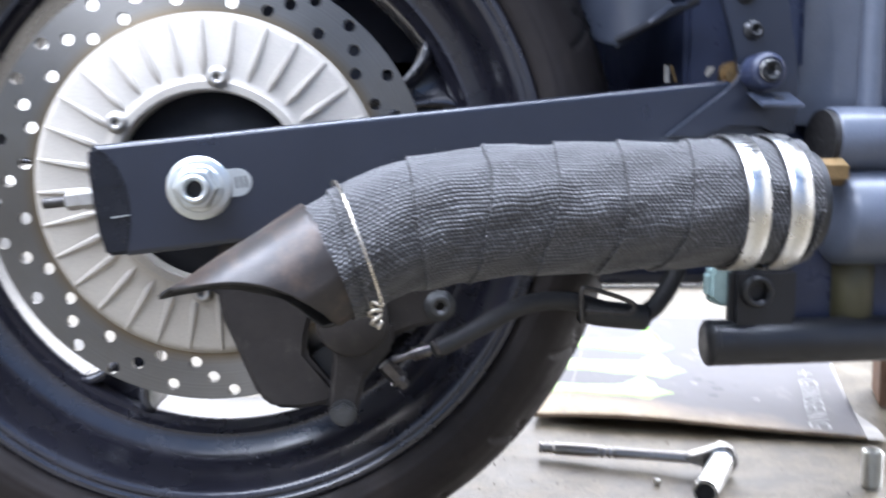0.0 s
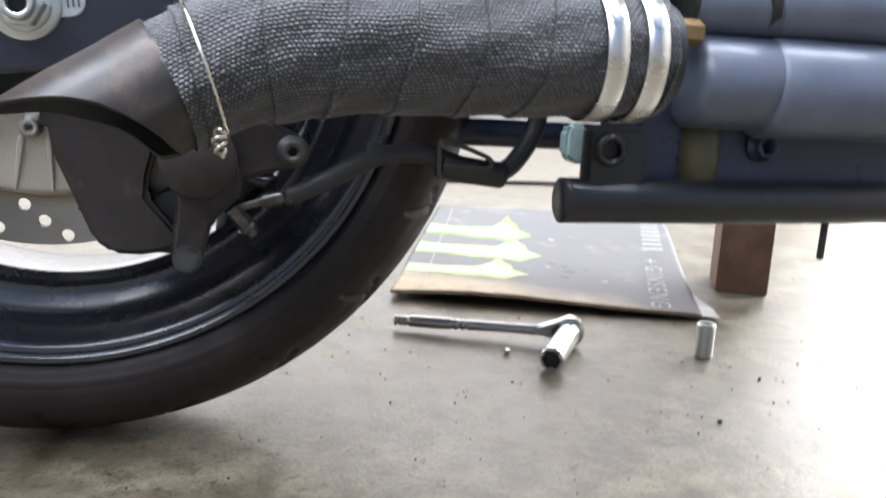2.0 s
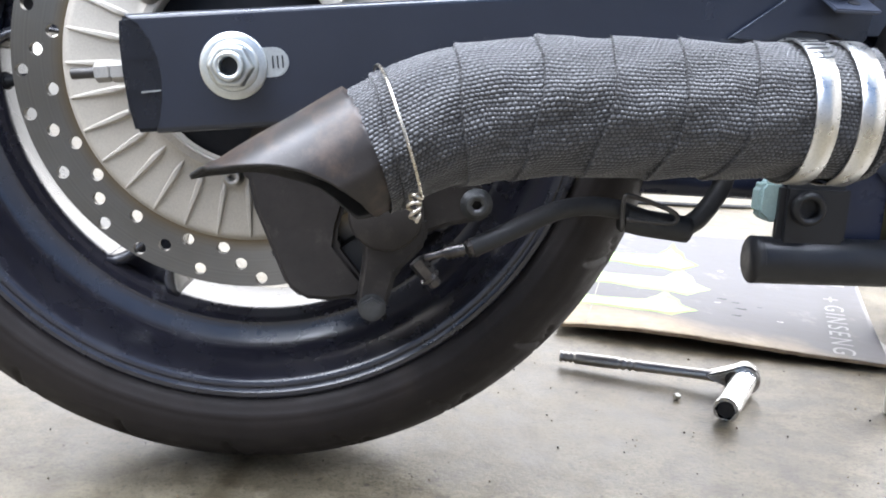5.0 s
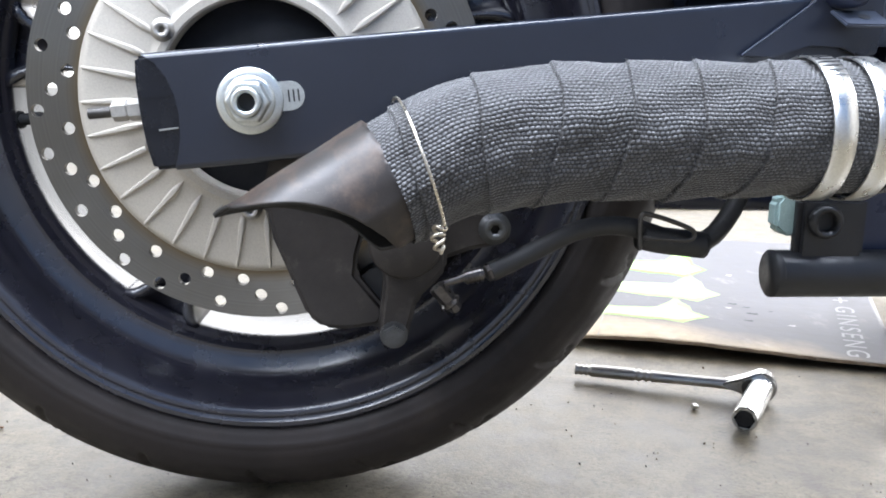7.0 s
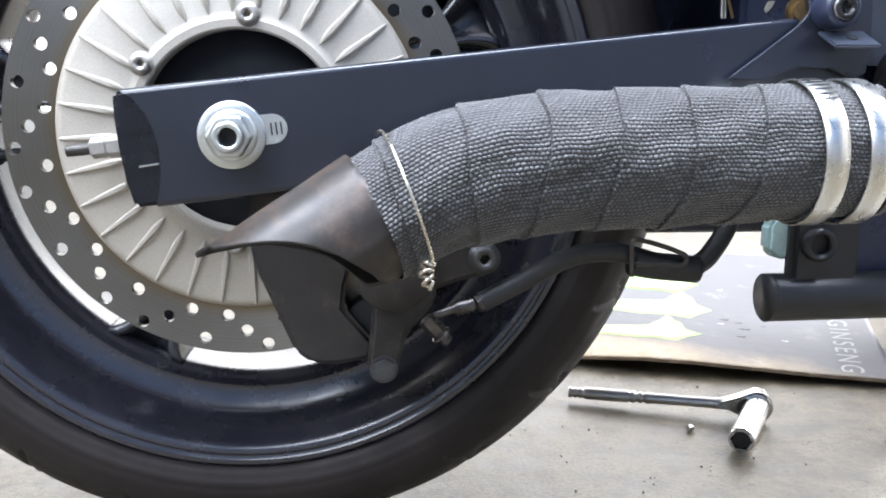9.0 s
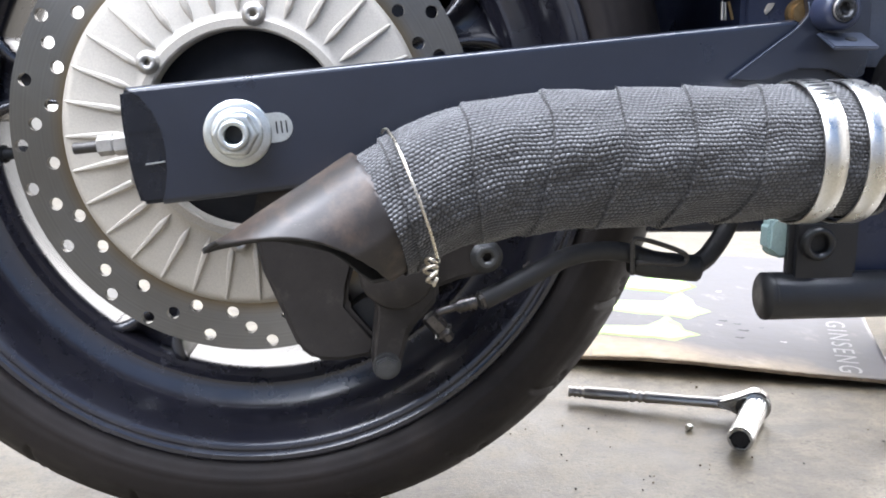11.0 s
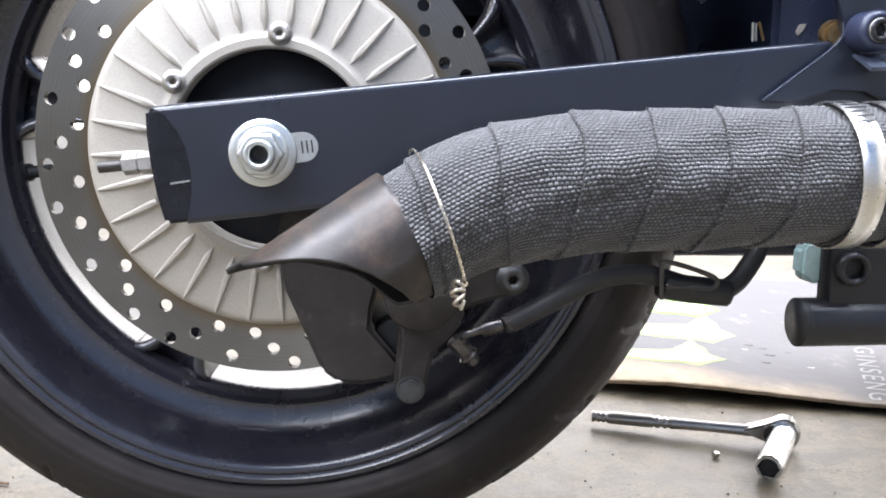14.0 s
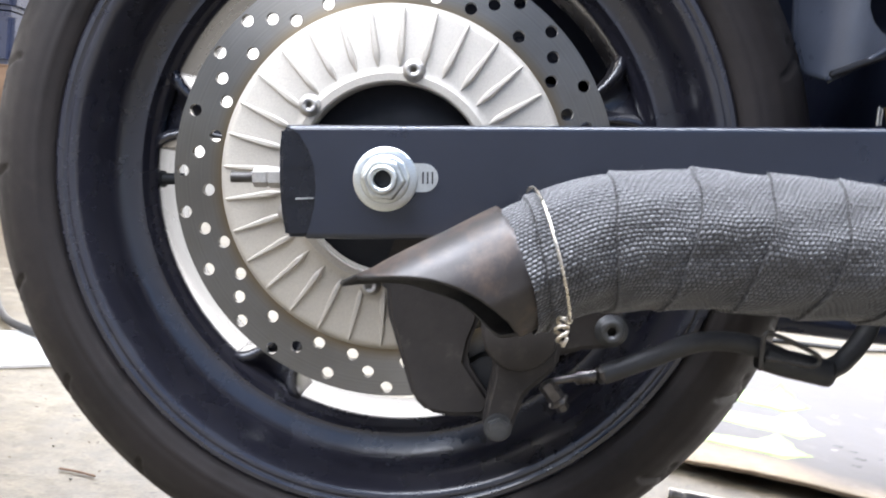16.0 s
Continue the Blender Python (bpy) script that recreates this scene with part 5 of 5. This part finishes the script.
def streak(b0, w, da, k, shrink):
    """A claw-like printed streak: a thin tail, then a blot with a spur and a point."""
    w, t = w * k, da - shrink
    return [(-0.015, b0 + w), (0.03, b0 + 0.85 * w), (0.069, b0 + 1.1 * w), (0.092 + t, b0 + 1.3 * w), (0.108 + t, b0 + 2.5 * w), (0.119 + t, b0 + 3.8 * w), (0.125 + t, b0 + 2.7 * w), (0.136 + t, b0 + 2.0 * w), (0.139 + t, b0 + 1.0 * w),
            (0.160 + t - shrink, b0 + 0.2 * w), (0.141 + t, b0 - 0.5 * w), (0.126 + t, b0 - 1.25 * w), (0.100 + t, b0 - 0.95 * w), (0.069, b0 - 1.05 * w), (0.03, b0 - 0.8 * w), (-0.015, b0 - 0.95 * w)]


for b0, w, da in ((0.445, 0.045, 0.0), (0.272, 0.037, 0.012), (0.132, 0.025, -0.010)):
    # the two nearer streaks get a paler green, glare put into the ink
    card_patch("green_mark", streak(b0, w, da, 1.12, 0.0), green_ink if b0 > 0.4 else green_glare_ink, "bright green printed streak" if b0 > 0.4 else "green streak paled in colour to stand for glare")
    # glare on the streak's middle, painted as a paler copy on top
    card_patch("pale_glare", streak(b0, w, da, 0.78, 0.004), pale_glare_ink, "pale glare painted over the green streak's middle")
card_patch("fold_crease", [(0.0155, 0.002), (0.0170, 0.002), (0.0132, 0.36), (0.0105, 0.700), (0.0090, 0.700), (0.0120, 0.36)], crease_tone, "faint pale fold crease")
card_patch("torn_flap", [(0.346, 0.001), (0.374, 0.004), (0.376, 0.05), (0.366, 0.12), (0.356, 0.12)], bare_board, "pale torn flap beneath the corner")


def letters(text, b_from, b_to, tall):
    """Capital letters along the sheet's right side, from b_from to b_to."""
    cu = bpy.data.curves.new("lettering", "FONT")
    cu.body, cu.size, cu.extrude, cu.space_character = text, 1.0, 0.0, 1.3
    ob = new("lettering", cu)
    deps = bpy.context.evaluated_depsgraph_get()
    me = bpy.data.meshes.new_from_object(ob.evaluated_get(deps))
    bpy.data.objects.remove(ob)
    bm = bmesh.new()
    bm.from_mesh(me)
    xs, ys = [v.co.x for v in bm.verts], [v.co.y for v in bm.verts]
    for v in bm.verts:
        b = b_from + (b_to - b_from) * (v.co.x - min(xs)) / (max(xs) - min(xs))
        v.co = card_at(0.293 + 0.115 * b + tall * (v.co.y - min(ys)) / (max(ys) - min(ys)), b, 0.0041)
    return part("lettering", in_card(bm), white_ink, card, "white capital letters printed on the sheet")


for a, b, da, db, ink in ((0.184, 0.229, 0.007, 0.006, black_ink), (0.2015, 0.216, 0.006, 0.004, black_ink), (0.2060, 0.182, 0.009, 0.006, black_ink), (0.198, 0.1405, 0.007, 0.005, black_ink),
                         (0.177, 0.203, 0.005, 0.004, bare_board), (0.251, 0.1376, 0.005, 0.004, bare_board), (0.192, 0.426, 0.005, 0.007, bare_board), (0.232, 0.205, 0.004, 0.003, black_ink)):
    card_patch("ink_spot" if ink is black_ink else "scuff_spot", [(a - da, b - 0.2 * db), (a - 0.3 * da, b + 0.7 * db), (a + 0.2 * da, b + 0.3 * db), (a + 0.8 * da, b + db), (a + da, b - 0.1 * db), (a + 0.4 * da, b - 0.9 * db), (a - 0.4 * da, b - 0.4 * db)], ink)
letters("GINSENG", 0.270, 0.018, 0.025)
letters("+", 0.322, 0.292, 0.020)
for k in range(7):
    b = 0.62 - 0.036 * k
    card_patch("print_bar", [(0.293 + 0.115 * b, b), (0.325 + 0.115 * b, b), (0.325 + 0.115 * b, b - 0.013), (0.293 + 0.115 * b, b - 0.013)], white_ink)

# ratchet wrench lying on the floor with a deep socket on it
wrench = thing("ratchet_wrench", "chrome ratchet wrench with a deep socket, lying on concrete", "wrench", (0.38, 0.17, 0))


def local(bm, origin):
    bmesh.ops.translate(bm, verts=bm.verts, vec=-Vector(origin))
    return bm


W0 = (0.38, 0.17, 0)
H0, H1 = Vector((0.2890, 0.2060, 0.0100)), Vector((0.4560, 0.1330, 0.0150))


def grip(f):
    for k in (0.020, 0.050, 0.080, 0.345, 0.385, 0.425):
        if abs(f - k) < 0.008:
            return 0.84
    if f < 0.46:
        return 1.02 + 0.12 * math.sin(math.pi * f / 0.46)
    return 0.98 - 0.06 * math.sin(math.pi * (f - 0.46) / 0.4) if f < 0.8 else 0.96 + 0.6 * ((f - 0.8) / 0.2) ** 2


part("handle", local(hose([H0 + (H1 - H0) * k / 110 for k in range(111)], 0.0057, 18, 1, radius=grip), W0), tool_steel, wrench, "dull steel handle with turned grooves")
HU = (H1 - H0).normalized()
HS = Vector((HU.y, -HU.x, 0)).normalized()
HC = H1 + HU * 0.003 + Vector((0, 0, 0.0010))


def head_mesh(scale, y0, y1):
    """A pear-shaped head in the handle's upright plane, from y0 to y1 along the socket's way."""
    out = []
    for k in range(40):
        a = 2 * math.pi * k / 40
        taper = 1 - 0.42 * max(0, -math.cos(a)) ** 2
        reach = 1 + 1.35 * max(0, -math.cos(a)) ** 3
        out.append((scale * 0.0158 * reach * math.cos(a), scale * 0.0158 * taper * math.sin(a)))
    bm = prism(out, y0, y1, 0.0022, 3)
    m = Matrix((HU, HS, Vector((0, 0, 1)))).transposed().to_4x4()
    bmesh.ops.transform(bm, matrix=Matrix.Translation(HC) @ m, verts=bm.verts)
    return bm


part("head", local(head_mesh(1.0, -0.0095, 0.0075), W0), chrome, wrench, "pear-shaped chrome ratchet head")
part("selector", local(rod(HC - HU * 0.009 + HS * 0.007, HC - HU * 0.009 + HS * 0.0088, 0.0086, n=32, bevel=0.0008), W0), dark_steel, wrench, "dark round selector ring")
S0, S1 = HC + HU * 0.001 + HS * 0.004, Vector((0.4110, 0.0590, 0.0118))


def socket_mesh(a, b, r, bore=0.75):
    d = (b - a).length
    prof = [(0.0, 0.0), (r - 0.001, 0.0), (r, 0.001), (r, 0.4 * d), (r, d - 0.0012), (r - 0.0008, d), (r * bore, d), (r * bore * 0.96, d * 0.55), (0.0, d * 0.55)]
    bm, n, rings = bmesh.new(), 48, []
    q = (b - a).to_track_quat("Z", "Y")
    for rr, zz in prof:
        ring = []
        for j in range(n):
            t = 2 * math.pi * j / n
            w = rr
            if 0 < rr <= r * bore * 1.001:
                s = (t % (math.pi / 3)) - math.pi / 6
                w = rr * math.cos(math.pi / 6) / math.cos(s) * 1.08
            ring.append(bm.verts.new(a + q @ Vector((w * math.cos(t), w * math.sin(t), zz))))
        rings.append(ring)
    for p, s in zip(rings, rings[1:]):
        for j in range(n):
            bm.faces.new((p[j], p[(j + 1) % n], s[(j + 1) % n], s[j]))
    bmesh.ops.remove_doubles(bm, verts=bm.verts, dist=1e-6)
    return smooth(bm, 30)


# dark plug darkens the socket's mouth in place of shade
part("socket_bore", local(rod(S0 + (S1 - S0) * 0.62, S0 + (S1 - S0) * 0.985, 0.0086, sides=6, bevel=0), W0), bore_dark, wrench, "dark plug standing in for the shaded hexagon mouth")
part("socket", local(socket_mesh(S0, S1, 0.0118), W0), chrome, wrench, "polished deep socket with a hexagon mouth")

spare = thing("deep_socket", "satin steel socket standing upright on the concrete", "socket", (0.590, 0.085, 0))
part("body", socket_mesh(Vector((0, 0, 0.0)), Vector((0, 0, 0.036)), 0.0095), zinc, spare)
nut = thing("small_nut", "small bright steel nut lying on the concrete floor", "nut", (0.3850, 0.1120, 0))
part("body", joined(rod((-0.003, 0, 0.0034), (0.002, 0.0015, 0.0034), 0.0034, sides=6, bevel=0.0005), rod((0.001, 0.001, 0.0034), (0.004, 0.002, 0.0034), 0.0020)), zinc, nut)

block = thing("timber_block", "rough brown timber block standing on the concrete floor", "block", (0.82, 0.308, 0))
part("body", local(prism([(0.753, 0.0), (0.820, 0.0), (0.820, 0.215), (0.753, 0.215)], 0.308, 0.408, 0.002), (0.82, 0.308, 0)), wood, block)
block.rotation_euler[2] = radians(-27)

cable = thing("black_cable", "black rubber cable curving over the concrete floor", "cable", (-0.6, 0.65, 0))
part("cord", local(hose([(-1.2, 1.5, 0.006), (-0.86, 1.02, 0.006), (-0.68, 0.72, 0.0085), (-0.58, 0.60, 0.0108), (-0.42, 0.52, 0.0108), (-0.25, 0.55, 0.006)], 0.006, 12), (-0.6, 0.65, 0)), hose_rubber, cable)
flex = thing("thin_cable", "thin black cable lying across the concrete behind the cardboard", "cable", (0.9, 1.39, 0))
part("cord", hose([(-0.55, 0.10, 0.005), (-0.38, 0.02, 0.005), (-0.14, -0.01, 0.005), (0.08, -0.015, 0.005), (0.22, 0.03, 0.005), (0.5, 0.02, 0.005), (0.9, 0.12, 0.005)], 0.005, 10), hose_rubber, flex)
carton = thing("cardboard_box", "closed brown cardboard box standing on the concrete floor", "box", (-2.05, 2.90, 0))
part("body", box(-0.30, 0.30, -0.20, 0.20, 0.0, 0.525, 0.006), carton_brown, carton)
for x0, x1 in ((-0.302, -0.002), (0.002, 0.302)):
    part("flap", box(x0, x1, -0.202, 0.202, 0.525, 0.531, 0.001), carton_brown, carton)
case = thing("tool_case", "black plastic tool case lying on the brown box", "case", (-2.05, 2.88, 0.531))
part("body", box(-0.29, 0.32, -0.20, 0.18, 0.0, 0.20, 0.02), body_black, case)
part("lid", box(-0.29, 0.32, -0.20, 0.18, 0.206, 0.36, 0.02), body_black, case)
for x in (-0.16, 0.20):
    part("latch", box(x - 0.03, x + 0.03, -0.212, -0.200, 0.17, 0.25, 0.003), grey_part, case, "grey latch")
plank = thing("pale_board", "pale thin board lying flat on the concrete floor", "board", (-0.55, 0.505, 0))
part("body", box(-0.30, 0.17, -0.104, 0.104, 0.0, 0.0045, 0.0008), bare_board, plank)
plank.rotation_euler[2] = radians(36)
twig = thing("thin_twig", "thin dark twig lying on the concrete floor", "twig", (-0.273, 0.098, 0))
part("stick", hose([(-0.018, 0.004, 0.0016), (0.0, 0.001, 0.0018), (0.018, -0.004, 0.0015)], 0.0011, 8), wood, twig)


def grit(seed, count, x0, x1, y0, y1, small, large):
    rng = random.Random(seed)
    bm = bmesh.new()
    for _ in range(count):
        x, y = rng.uniform(x0, x1), rng.uniform(y0, y1)
        r = rng.uniform(small, large) * (2 if rng.random() < 0.06 else 1)
        m = Matrix.Translation((x, y, r * 0.6)) @ Euler((rng.random() * 6, rng.random() * 6, rng.random() * 6)).to_matrix().to_4x4() @ Matrix.Diagonal((1.4, 1, 0.8, 1))
        bmesh.ops.create_icosphere(bm, subdivisions=1, radius=r, matrix=m)
    return bm


tagged(part("grit", grit(9, 170, -0.6, 0.95, -0.35, 0.45, 0.0004, 0.0011), dark_steel, None), "dark specks of grit scattered on the concrete", "grit", kind="stuff")
tagged(part("sand", grit(12, 420, -0.5, 0.95, -0.30, 0.40, 0.0003, 0.0008), crumb, None), "pale sandy crumbs scattered on the concrete", "sand", kind="stuff")
